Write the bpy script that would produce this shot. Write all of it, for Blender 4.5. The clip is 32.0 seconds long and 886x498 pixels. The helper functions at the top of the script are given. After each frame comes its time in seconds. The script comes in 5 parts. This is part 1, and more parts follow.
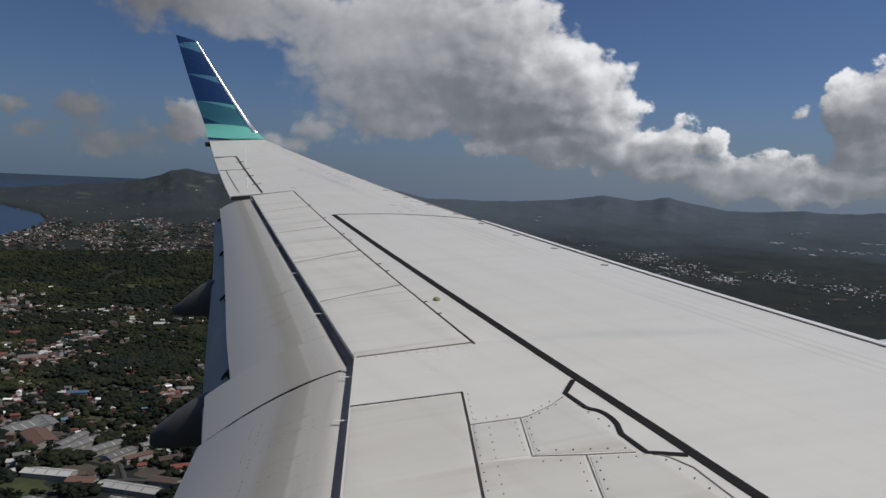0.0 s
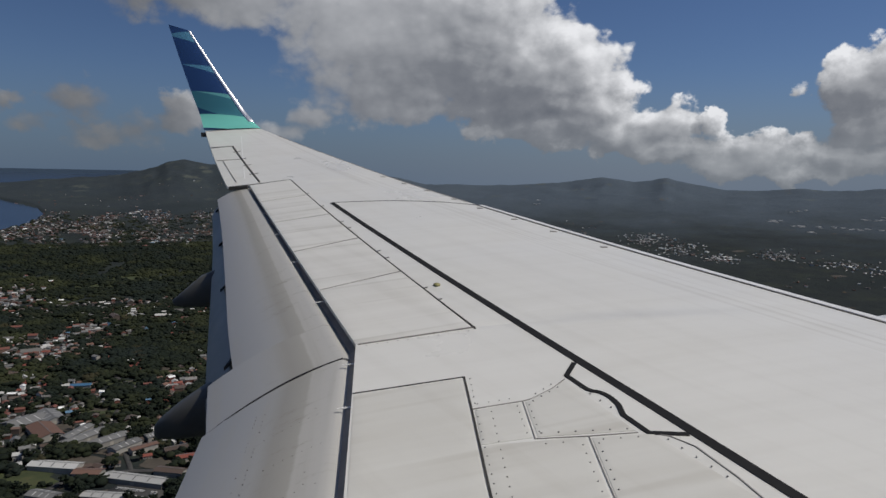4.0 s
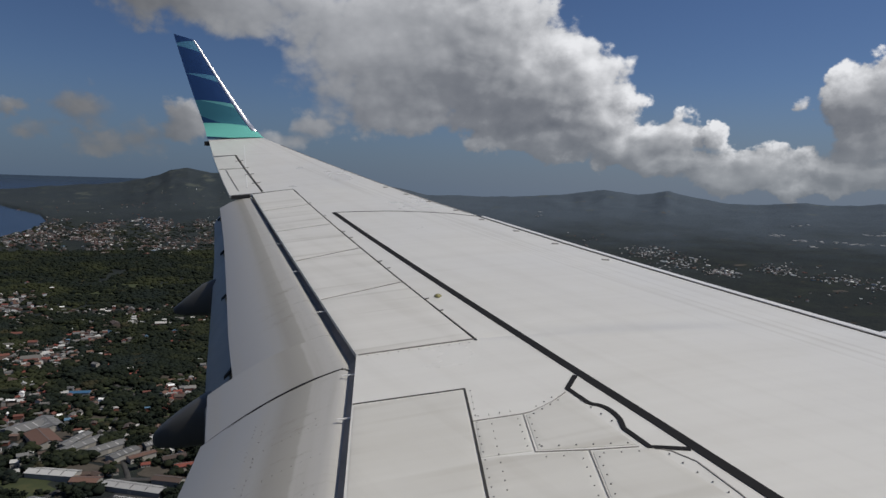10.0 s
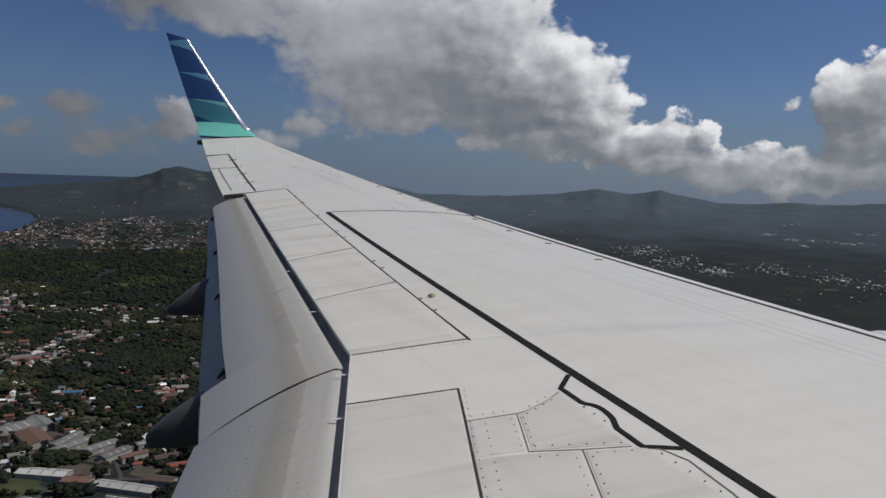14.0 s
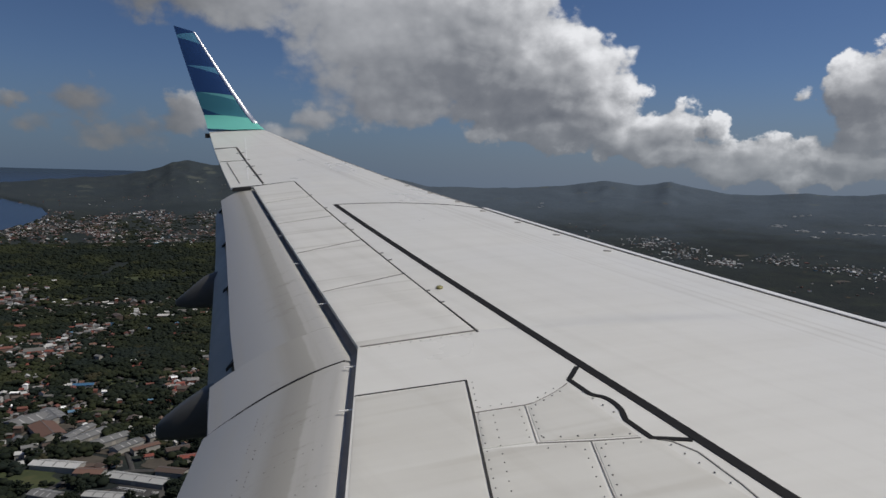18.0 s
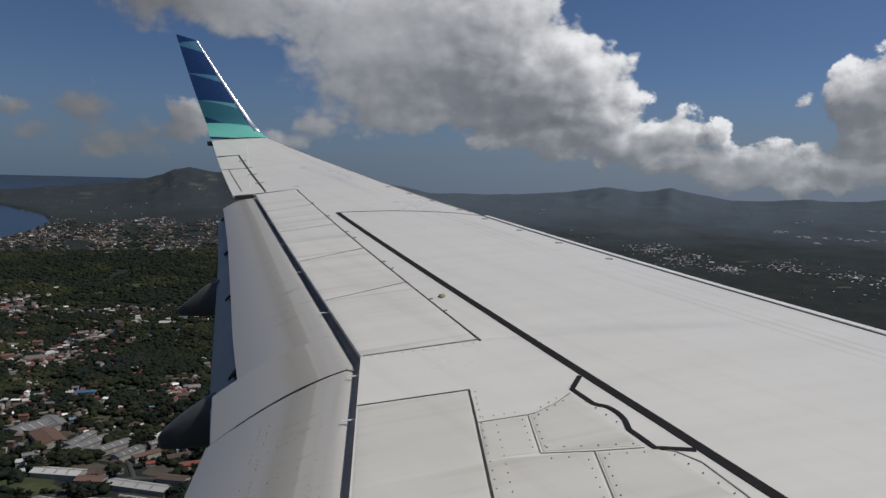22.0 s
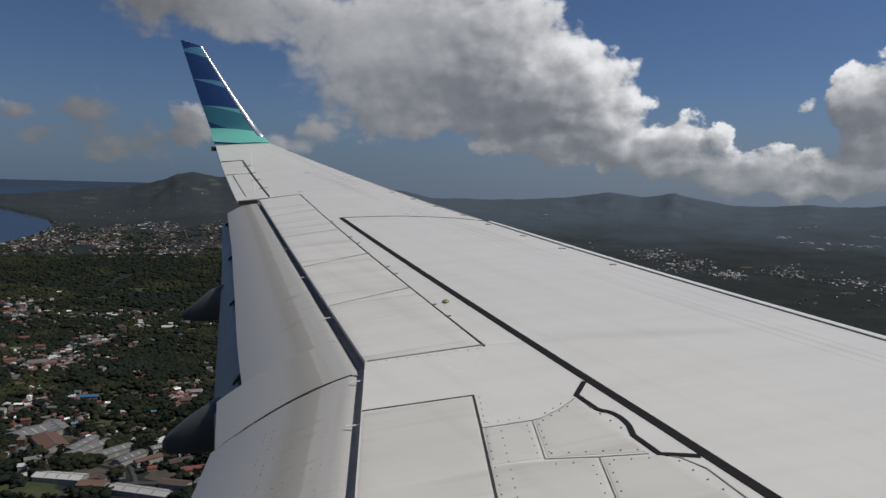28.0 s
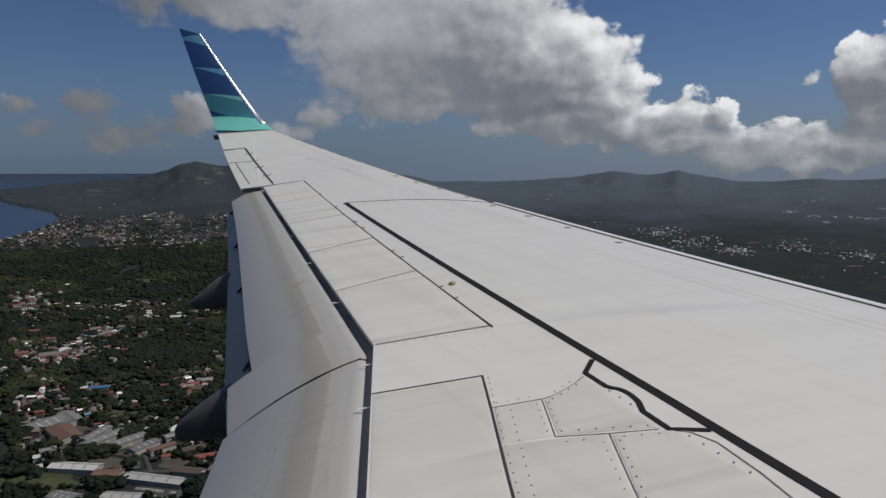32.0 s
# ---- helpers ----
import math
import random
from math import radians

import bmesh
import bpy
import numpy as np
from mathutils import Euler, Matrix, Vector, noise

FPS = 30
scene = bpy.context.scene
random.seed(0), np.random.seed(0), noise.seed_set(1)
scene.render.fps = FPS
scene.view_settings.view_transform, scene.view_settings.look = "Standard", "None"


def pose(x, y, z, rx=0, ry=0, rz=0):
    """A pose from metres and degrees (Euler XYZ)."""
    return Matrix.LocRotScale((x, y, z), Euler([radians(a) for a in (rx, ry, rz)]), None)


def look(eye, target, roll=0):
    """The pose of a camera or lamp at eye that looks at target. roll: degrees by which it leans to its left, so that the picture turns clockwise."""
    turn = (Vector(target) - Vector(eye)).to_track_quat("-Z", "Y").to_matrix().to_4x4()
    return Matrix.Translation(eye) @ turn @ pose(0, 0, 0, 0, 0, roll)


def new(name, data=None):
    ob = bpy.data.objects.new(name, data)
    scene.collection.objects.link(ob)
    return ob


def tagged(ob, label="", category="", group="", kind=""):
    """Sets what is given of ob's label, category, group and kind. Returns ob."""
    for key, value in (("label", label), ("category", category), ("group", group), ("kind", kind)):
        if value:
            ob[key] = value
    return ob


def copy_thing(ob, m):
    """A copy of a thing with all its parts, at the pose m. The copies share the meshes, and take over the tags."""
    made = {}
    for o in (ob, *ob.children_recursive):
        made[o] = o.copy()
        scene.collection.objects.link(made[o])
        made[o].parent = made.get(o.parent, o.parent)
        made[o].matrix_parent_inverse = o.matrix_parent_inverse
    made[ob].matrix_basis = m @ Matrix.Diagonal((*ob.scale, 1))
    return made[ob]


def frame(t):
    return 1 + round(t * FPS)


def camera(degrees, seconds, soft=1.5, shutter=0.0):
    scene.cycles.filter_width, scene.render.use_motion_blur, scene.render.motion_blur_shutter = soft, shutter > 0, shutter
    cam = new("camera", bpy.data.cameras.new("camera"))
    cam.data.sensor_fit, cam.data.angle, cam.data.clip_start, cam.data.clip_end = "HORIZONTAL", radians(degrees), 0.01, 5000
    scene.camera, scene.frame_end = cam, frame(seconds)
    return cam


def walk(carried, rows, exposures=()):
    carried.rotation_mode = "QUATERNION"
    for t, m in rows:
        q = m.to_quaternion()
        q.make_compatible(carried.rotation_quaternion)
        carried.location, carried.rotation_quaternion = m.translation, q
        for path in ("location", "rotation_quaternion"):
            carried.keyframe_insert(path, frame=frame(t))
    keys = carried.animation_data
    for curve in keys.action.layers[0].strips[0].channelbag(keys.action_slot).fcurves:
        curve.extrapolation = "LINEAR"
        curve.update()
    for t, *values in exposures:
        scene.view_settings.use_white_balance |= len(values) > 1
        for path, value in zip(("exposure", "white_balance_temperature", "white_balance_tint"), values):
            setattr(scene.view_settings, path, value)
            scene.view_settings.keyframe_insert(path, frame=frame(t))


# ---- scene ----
# ---- camera ----
# A seat by a cabin window over the rear edge of an airliner's wing, 300 m above the land.
cam = camera(63.97, 32.0, soft=1.5)
# seconds, place in metres, turn in degrees
EXPO = 0.0
WALK = [
    (0, -5.676, 1.371, 301.542, 85.577, -2.193, -4.584), (0.5, -5.679, 1.365, 301.556, 85.107, -1.970, -4.652),
    (1, -5.670, 1.371, 301.547, 85.442, -1.989, -4.555), (1.5, -5.685, 1.376, 301.539, 85.868, -3.369, -3.816),
    (2, -5.680, 1.370, 301.542, 85.407, -2.099, -4.185), (2.5, -5.674, 1.379, 301.538, 85.077, -1.884, -4.040),
    (3, -5.676, 1.372, 301.536, 84.280, -1.272, -4.287), (3.5, -5.674, 1.371, 301.546, 84.350, -0.963, -4.686),
    (5.5, -5.675, 1.368, 301.535, 84.567, -0.999, -4.862), (6, -5.669, 1.370, 301.538, 85.039, -1.659, -4.503),
    (6.5, -5.672, 1.377, 301.544, 84.447, -1.289, -4.642), (7, -5.675, 1.376, 301.540, 85.309, -1.862, -4.189),
    (7.5, -5.674, 1.371, 301.534, 85.123, -1.671, -4.557), (8, -5.669, 1.379, 301.543, 85.257, -1.617, -4.413),
    (8.5, -5.676, 1.375, 301.548, 85.314, -1.712, -4.399), (9, -5.680, 1.371, 301.550, 85.361, -1.891, -4.521),
    (9.5, -5.680, 1.372, 301.547, 85.289, -1.861, -4.593), (10, -5.677, 1.372, 301.546, 85.274, -1.521, -4.592),
    (10.5, -5.681, 1.376, 301.544, 85.272, -1.723, -4.575), (11, -5.683, 1.374, 301.548, 85.095, -1.615, -4.488),
    (11.5, -5.680, 1.377, 301.551, 85.032, -1.534, -4.641), (12, -5.678, 1.374, 301.543, 85.030, -1.397, -4.741),
    (12.5, -5.676, 1.363, 301.553, 85.829, -1.897, -4.998), (13, -5.676, 1.368, 301.545, 85.368, -1.433, -5.229),
    (13.5, -5.685, 1.372, 301.559, 85.414, -1.799, -5.172), (14, -5.682, 1.365, 301.554, 85.211, -1.587, -5.139),
    (14.5, -5.678, 1.377, 301.556, 84.746, -1.205, -5.072), (16.5, -5.672, 1.373, 301.551, 85.024, -1.187, -4.758),
    (17, -5.676, 1.372, 301.555, 85.177, -1.238, -4.858), (17.5, -5.682, 1.363, 301.554, 85.543, -1.738, -4.642),
    (18, -5.674, 1.380, 301.546, 84.590, -1.316, -4.477), (18.5, -5.680, 1.374, 301.550, 84.248, -1.243, -4.556),
    (19, -5.678, 1.378, 301.554, 84.477, -0.920, -4.481), (19.5, -5.675, 1.380, 301.546, 84.330, -0.508, -4.443),
    (20, -5.683, 1.369, 301.557, 85.663, -1.920, -4.218), (20.5, -5.679, 1.379, 301.556, 84.746, -1.299, -4.392),
    (21, -5.679, 1.374, 301.554, 84.682, -0.914, -4.150), (21.5, -5.689, 1.372, 301.559, 84.644, -1.054, -4.436),
    (22, -5.682, 1.377, 301.563, 85.116, -1.234, -4.368), (22.5, -5.686, 1.370, 301.556, 85.148, -1.401, -4.314),
    (23, -5.685, 1.373, 301.556, 85.311, -1.294, -4.246), (23.5, -5.679, 1.368, 301.557, 85.218, -1.147, -4.611),
    (24, -5.682, 1.369, 301.556, 85.232, -1.054, -4.506), (24.5, -5.688, 1.374, 301.562, 84.908, -1.047, -4.514),
    (25, -5.693, 1.369, 301.566, 84.806, -0.938, -4.403), (25.5, -5.694, 1.370, 301.568, 85.002, -1.057, -4.287),
    (26, -5.684, 1.374, 301.562, 85.108, -0.840, -4.336), (26.5, -5.683, 1.368, 301.560, 85.419, -1.185, -4.378),
    (28.5, -5.699, 1.364, 301.570, 85.513, -1.262, -4.119), (29, -5.686, 1.366, 301.556, 84.840, -0.162, -3.835),
    (29.5, -5.695, 1.358, 301.566, 84.862, -0.093, -3.832), (30, -5.694, 1.365, 301.568, 85.012, -0.805, -4.005),
    (30.5, -5.679, 1.376, 301.568, 85.385, -0.702, -3.785), (31, -5.687, 1.358, 301.564, 85.010, -0.562, -3.974),
    (31.5, -5.671, 1.356, 301.554, 85.691, -0.597, -3.585), (32, -5.698, 1.368, 301.559, 84.159, 0.196, -3.874),
]

walk(cam, [(r[0], pose(*r[1:])) for r in WALK], exposures=[(0, EXPO, 6720, 9), (32, EXPO, 6720, 9)])

# ---- light ----
SUN_AZ, SUN_EL = 106.0, 53.0      # degrees from +y towards +x, and above the horizon
CAM_Z = 301.5


def toward(az, el):
    a, e = radians(az), radians(el)
    return Vector((math.sin(a) * math.cos(e), math.cos(a) * math.cos(e), math.sin(e)))


sun = new("sun", bpy.data.lights.new("sun", "SUN"))
sun.data.energy, sun.data.angle, sun.data.color = 3.15, radians(0.53), (1.0, 0.95, 0.88)
sun.matrix_world = look(toward(SUN_AZ, SUN_EL) * 900, (0, 0, 0))


class Nodes:
    """Short ways to write node trees."""

    def __init__(self, tree):
        self.tree, self.n, self.l = tree, tree.nodes, tree.links

    def put(self, sock, value):
        if isinstance(value, bpy.types.NodeSocket):
            self.l.new(value, sock)
        elif value is not None:
            sock.default_value = value

    def math(self, op, a, b=None, c=None, clamp=False):
        m = self.n.new("ShaderNodeMath")
        m.operation, m.use_clamp = op, clamp
        for s, v in zip(m.inputs, (a, b, c)):
            self.put(s, v)
        return m.outputs[0]

    def vec(self, op, a, b=None):
        m = self.n.new("ShaderNodeVectorMath")
        m.operation = op
        self.put(m.inputs[0], a)
        self.put(m.inputs[1], b)
        return m.outputs[1] if op in ("DOT_PRODUCT", "LENGTH") else m.outputs[0]

    def xyz(self, v):
        m = self.n.new("ShaderNodeSeparateXYZ")
        self.put(m.inputs[0], v)
        return m.outputs

    def join(self, x, y, z):
        m = self.n.new("ShaderNodeCombineXYZ")
        for s, v in zip(m.inputs, (x, y, z)):
            self.put(s, v)
        return m.outputs[0]

    def noise(self, v, scale, detail=4.0, rough=0.55, distort=0.0):
        m = self.n.new("ShaderNodeTexNoise")
        self.put(m.inputs["Vector"], v)
        m.inputs["Scale"].default_value, m.inputs["Detail"].default_value = scale, detail
        m.inputs["Roughness"].default_value, m.inputs["Distortion"].default_value = rough, distort
        return m.outputs[0]

    def mix(self, f, a, b):
        m = self.n.new("ShaderNodeMix")
        m.data_type = "RGBA"
        self.put(m.inputs[0], f)
        for s, v in ((m.inputs[6], a), (m.inputs[7], b)):
            self.put(s, (*v, 1) if isinstance(v, tuple) and len(v) == 3 else v)
        return m.outputs[2]

    def step(self, v, lo, hi, a=0.0, b=1.0):
        m = self.n.new("ShaderNodeMapRange")
        m.interpolation_type = "SMOOTHSTEP"
        self.put(m.inputs[0], v)
        for s, k in zip(m.inputs[1:5], (lo, hi, a, b)):
            s.default_value = k
        return m.outputs[0]

    def ramp(self, f, stops):
        m = self.n.new("ShaderNodeValToRGB")
        self.put(m.inputs[0], f)
        e = m.color_ramp.elements
        while len(e) < len(stops):
            e.new(0.5)
        for k, (p, c) in zip(e, stops):
            k.position, k.color = p, (*c, 1)
        return m.outputs[0]


# sky with fair-weather cumulus
world = bpy.data.worlds.new("sky")
scene.world = world
world.use_nodes = True
world.node_tree.nodes.clear()
k = Nodes(world.node_tree)
out = k.n.new("ShaderNodeOutputWorld")
bg = k.n.new("ShaderNodeBackground")
k.l.new(bg.outputs[0], out.inputs[0])
sky = k.n.new("ShaderNodeTexSky")
sky.sky_type, sky.sun_disc = "NISHITA", False
sky.sun_elevation, sky.sun_rotation = radians(SUN_EL), radians(SUN_AZ)
sky.altitude, sky.air_density, sky.dust_density, sky.ozone_density = 300, 1.0, 0.6, 2.0
where = k.n.new("ShaderNodeTexCoord").outputs["Generated"]
wx, wy, wz = k.xyz(where)
az = k.math("MULTIPLY", k.math("ARCTAN2", wx, wy), 57.2958)
el = k.math("MULTIPLY", k.math("ARCSINE", wz), 57.2958)

# cloud banks: azimuth, elevation, half width, rise, depth (degrees), strength
BANKS = [
    (4, 10.85, 12.2, 6.7, 5, 1.5), (0.5, 6.85, 6.7, 5.2, 3.1, 1.2), (10.8, 7.95, 8.4, 6, 4.5, 1.5), (16.5, 6.05, 3.7, 2.6, 3, 1.1),
    (7.8, 3.75, 2.7, 1.3, 1.5, 0.8), (14, 4.25, 5.7, 2.6, 2, 1.1), (18.8, 3.85, 4.7, 2.1, 2.1, 1.1), (22.1, 4.35, 3.1, 2.1, 2.5, 1),
    (25.5, 4.75, 1.5, 1.4, 2.5, 0.9), (23, 2.35, 4.5, 1.7, 1.2, 1), (28.1, 2.35, 3.8, 1.6, 1.4, 1), (30, 2.65, 2.9, 1.5, 1.8, 1),
    (33.9, 2.25, 3.8, 1.4, 2.1, 1.1), (31.2, 0.85, 4.3, 1, 0.9, 0.9), (34.8, 6.65, 3, 3.2, 2.8, 1.1), (36.8, 7.95, 3.5, 2.5, 3.3, 1.2),
    (31, 6.95, 0.8, 0.8, 0.8, 0.5), (-15.2, 14.15, 8.5, 2.8, 3.4, 1.3), (-10.7, 13.15, 3.9, 2.8, 2.6, 1.1), (-26.7, 5.05, 2.13, 0.8, 0.8, 0.62),
    (-22.1, 5.25, 2.91, 1.95, 1.84, 0.78), (-15.7, 4.45, 2.35, 1.84, 1.72, 1.16), (-20.3, 2.65, 4.03, 1.38, 1.15, 0.96), (-17.2, 2.35, 1.57, 1.03, 1.03, 0.7),
    (-5.4, 4.55, 2.69, 1.61, 1.49, 0.85), (-18.4, 3.75, 4.26, 1.26, 1.26, 0.59), (-8.2, 3.35, 3.36, 1.03, 1.03, 0.62), (-3.6, 10.35, 5.6, 5.5, 5, 1.1),
    (27, 1.55, 5, 1.6, 1.3, 0.9), (36, 3.95, 4.2, 2.6, 2.2, 1), (36.5, 1.75, 4, 1.4, 1.5, 0.9), (-7.2, 13.4, 4.5, 3.2, 3, 1.2),
    (-24.5, 3.6, 2.6, 0.8, 0.7, 0.55)]


def banks(a, e):
    """How deep in a cloud bank the direction (a, e) lies."""
    total = None
    for ca, ce, ra, up, down, strength in BANKS:
        dx = k.math("MULTIPLY_ADD", a, 1 / ra, -ca / ra)
        dy = k.math("SUBTRACT", e, ce)
        dy = k.math("MAXIMUM", k.math("MULTIPLY", dy, 1 / up), k.math("MULTIPLY", dy, -1 / down))
        far = k.math("MULTIPLY_ADD", dx, dx, k.math("MULTIPLY", dy, dy))
        lump = k.math("MULTIPLY_ADD", far, -strength, strength)
        total = lump if total is None else k.math("SMOOTH_MAX", total, lump, 0.25)
    # broken cloud goes on overhead and all round
    round_about = k.math("MAXIMUM", k.step(e, 17.0, 26.0), k.step(k.math("ABSOLUTE", a), 44.0, 58.0))
    round_about = k.math("MULTIPLY", round_about, k.step(e, 0.5, 5.0))
    return k.math("SMOOTH_MAX", total, k.math("MULTIPLY_ADD", round_about, 1.5, -1.35), 0.25)


def flat_noise(at, scale, detail, distort):
    m = k.n.new("ShaderNodeTexNoise")
    m.noise_dimensions = "2D"
    k.put(m.inputs["Vector"], at)
    m.inputs["Scale"].default_value, m.inputs["Detail"].default_value = scale, detail
    m.inputs["Roughness"].default_value, m.inputs["Distortion"].default_value = 0.52, distort
    return k.math("SUBTRACT", m.outputs[0], 0.5)


def billow(a, e, detail, lobes, puffs):
    """Frays and puffs the banks; a value round 0."""
    at = k.join(k.math("MULTIPLY", a, 0.1), k.math("MULTIPLY", e, 0.13), 0.0)
    v = k.n.new("ShaderNodeTexVoronoi")
    v.voronoi_dimensions, v.feature = "2D", "F1"
    k.put(v.inputs["Vector"], at)
    v.inputs["Scale"].default_value, v.inputs["Detail"].default_value, v.inputs["Roughness"].default_value = 3.6, lobes, 0.5
    puff = k.math("SUBTRACT", 0.45, v.outputs["Distance"])
    return k.math("MULTIPLY_ADD", flat_noise(at, 1.15, detail, 0.3), 1.7, k.math("MULTIPLY", puff, puffs))


def bent(a, e, detail):
    """Frays the outlines: moves a direction to and fro by up to a degree or so."""
    m = k.n.new("ShaderNodeTexNoise")
    m.noise_dimensions = "2D"
    k.put(m.inputs["Vector"], k.join(k.math("MULTIPLY", a, 0.30), k.math("MULTIPLY", e, 0.36), 0.0))
    m.inputs["Scale"].default_value, m.inputs["Detail"].default_value, m.inputs["Roughness"].default_value = 1.0, detail, 0.60
    cx, cy, _ = k.xyz(m.outputs["Color"])
    return k.math("MULTIPLY_ADD", cx, 4.2, k.math("SUBTRACT", a, 2.1)), k.math("MULTIPLY_ADD", cy, 3.0, k.math("SUBTRACT", e, 1.5))


b0 = banks(*bent(az, el, 8.0))
d0 = k.math("ADD", b0, k.math("MULTIPLY", billow(az, el, 6.0, 2.0, 0.8), 0.62))
s0 = k.math("ADD", b0, k.math("MULTIPLY", billow(az, el, 3.0, 1.0, 0.5), 0.62))
a1, e1 = k.math("ADD", az, 0.60), k.math("ADD", el, 0.70)     # a little nearer the sun
d1 = k.math("ADD", banks(*bent(a1, e1, 5.0)), k.math("MULTIPLY", billow(a1, e1, 3.0, 1.0, 0.5), 0.62))
d2 = banks(k.math("ADD", az, 2.0), k.math("ADD", el, 2.4))
cover = k.step(k.math("MULTIPLY", k.math("ADD", d0, k.step(az, -10.0, 12.0, 0.06, 0.0)), k.step(az, -6.0, 14.0, 0.50, 1.25)), 0.0, 0.42)
lit = k.math("MULTIPLY", k.math("SUBTRACT", s0, d1), k.step(az, -2.0, 14.0, 0.15, 0.50))
lit = k.math("ADD", lit, k.math("MULTIPLY", k.math("SUBTRACT", d0, s0), 0.30))
lit = k.math("SUBTRACT", lit, k.math("MULTIPLY", k.math("MAXIMUM", d2, -0.4), k.step(az, -2.0, 14.0, 0.05, 0.13)))
relief = flat_noise(k.join(k.math("MULTIPLY", az, 0.115), k.math("MULTIPLY", el, 0.19), 0.0), 1.0, 5.0, 0.4)
lit = k.math("ADD", lit, k.math("MULTIPLY", relief, k.step(az, -2.0, 12.0, 0.30, 0.55)))
lit = k.math("ADD", lit, k.math("ADD", k.step(el, 5.0, 12.0, 0.0, 0.16), k.step(el, 1.0, 4.5, 0.04, 0.0)))
thick = k.step(d0, 0.1, 1.3)
tone = k.math("ADD", k.math("ADD", lit, k.step(az, -10.0, 12.0, 0.42, 0.54)), k.math("MULTIPLY", thick, -0.06), clamp=True)
cloud = k.ramp(tone, [(0.0, (0.120, 0.133, 0.160)), (0.30, (0.190, 0.203, 0.228)), (0.56, (0.37, 0.382, 0.405)), (1.0, (0.82, 0.83, 0.85))])
# the blue, paler and greyer towards the horizon
distant = k.step(az, -20.0, -8.0, 0.56, 1.0)
cloud = k.vec("MULTIPLY", cloud, k.join(k.math("MULTIPLY", distant, 0.97), k.math("MULTIPLY", distant, 0.985), k.math("MULTIPLY", distant, 1.03)))
cloud = k.mix(k.step(el, 0.0, 6.5, 0.5, 0.0), cloud, (0.20, 0.23, 0.265))
side = k.step(az, -28.0, 30.0, 0.93, 1.20)
clear = k.vec("MULTIPLY", sky.outputs[0], k.join(k.math("MULTIPLY", side, 0.0285), k.math("MULTIPLY", side, 0.035), k.math("MULTIPLY", side, 0.0490)))
haze = k.step(el, -1.0, 9.0, 0.9, 0.0)
clear = k.mix(haze, clear, k.mix(k.step(az, -20.0, 24.0), (0.085, 0.130, 0.205), (0.136, 0.176, 0.244)))
whole = k.mix(cover, clear, cloud)
k.put(bg.inputs[0], whole)
bg.inputs[1].default_value = 1.0


# ---- materials ----
def material(name, rough=0.6, metal=0.0):
    m = bpy.data.materials.new(name)
    m.use_nodes = True
    q = Nodes(m.node_tree)
    shader = m.node_tree.nodes["Principled BSDF"]
    shader.inputs["Roughness"].default_value, shader.inputs["Metallic"].default_value = rough, metal
    return m, q, shader


def coords(q, kind="Object"):
    return q.n.new("ShaderNodeTexCoord").outputs[kind]


def bump(q, shader, height, strength, distance=0.002):
    b = q.n.new("ShaderNodeBump")
    b.inputs["Strength"].default_value, b.inputs["Distance"].default_value = strength, distance
    q.put(b.inputs["Height"], height)
    q.l.new(b.outputs[0], shader.inputs["Normal"])


def scaled(q, v, x, y, z):
    return q.vec("MULTIPLY", v, (x, y, z))


def paint(name, base, dirt, rough=0.34, streak=0.5, amount=0.5):
    """Gloss paint with dirt drawn out along the air stream, and fine orange peel."""
    m, q, s = material(name, rough)
    at = coords(q)
    long = q.noise(scaled(q, q.vec("ADD", at, q.join(0.0, q.math("MULTIPLY", q.xyz(at)[0], -0.16), 0.0)), 0.40, 6.0, 1.0), 1.0, 3, 0.55)
    fine = q.noise(scaled(q, at, 2.0, 26.0, 4.0), 1.0, 4, 0.6)
    blot = q.noise(at, 0.7, 5, 0.6)
    band = q.step(q.noise(scaled(q, q.vec("ADD", at, q.join(0.0, q.math("MULTIPLY", q.xyz(at)[0], -0.16), 3.0)), 0.55, 8.5, 0.3), 1.0, 1.5, 0.5), 0.56, 0.76)
    f = q.math("ADD", q.math("MULTIPLY", long, streak), q.math("ADD", q.math("MULTIPLY", fine, 0.12), q.math("MULTIPLY", blot, 0.68)))
    f = q.step(f, 0.50, 0.50 + 0.55 * (0.3 + streak), 0.0, amount)
    f = q.math("ADD", f, q.math("MULTIPLY", band, max(0.0, streak - 0.5) * 1.7), clamp=True)
    # faint tone bands parallel to the front edge
    px, py, _ = q.xyz(at)
    swept = q.math("MULTIPLY_ADD", py, 0.523, px)
    edge_tone = q.noise(q.join(q.math("MULTIPLY", swept, 5.5), q.math("MULTIPLY", py, 0.22), 0.0), 1.0, 3, 0.55)
    f = q.math("ADD", f, q.step(edge_tone, 0.48, 0.68, 0.0, 0.16), clamp=True)
    # thin streaks a hand's width behind the slat
    lines = q.noise(q.join(q.math("MULTIPLY", swept, 15.0), q.math("MULTIPLY", py, 0.35), 5.0), 1.0, 2, 0.5)
    zone = q.math("MULTIPLY", q.step(swept, 0.10, 0.35), q.step(swept, 0.80, 0.62))
    f = q.math("ADD", f, q.math("MULTIPLY", zone, q.step(lines, 0.46, 0.62, -0.08, 0.42)), clamp=True)
    q.put(s.inputs["Base Color"], q.mix(f, base, dirt))
    q.put(s.inputs["Roughness"], q.step(blot, 0.3, 0.7, rough - 0.05, rough + 0.1))
    s.inputs["Coat Weight"].default_value, s.inputs["Coat Roughness"].default_value = 0.12, 0.25
    bump(q, s, q.noise(at, 30.0, 3, 0.5), 0.05, 0.001)
    return m


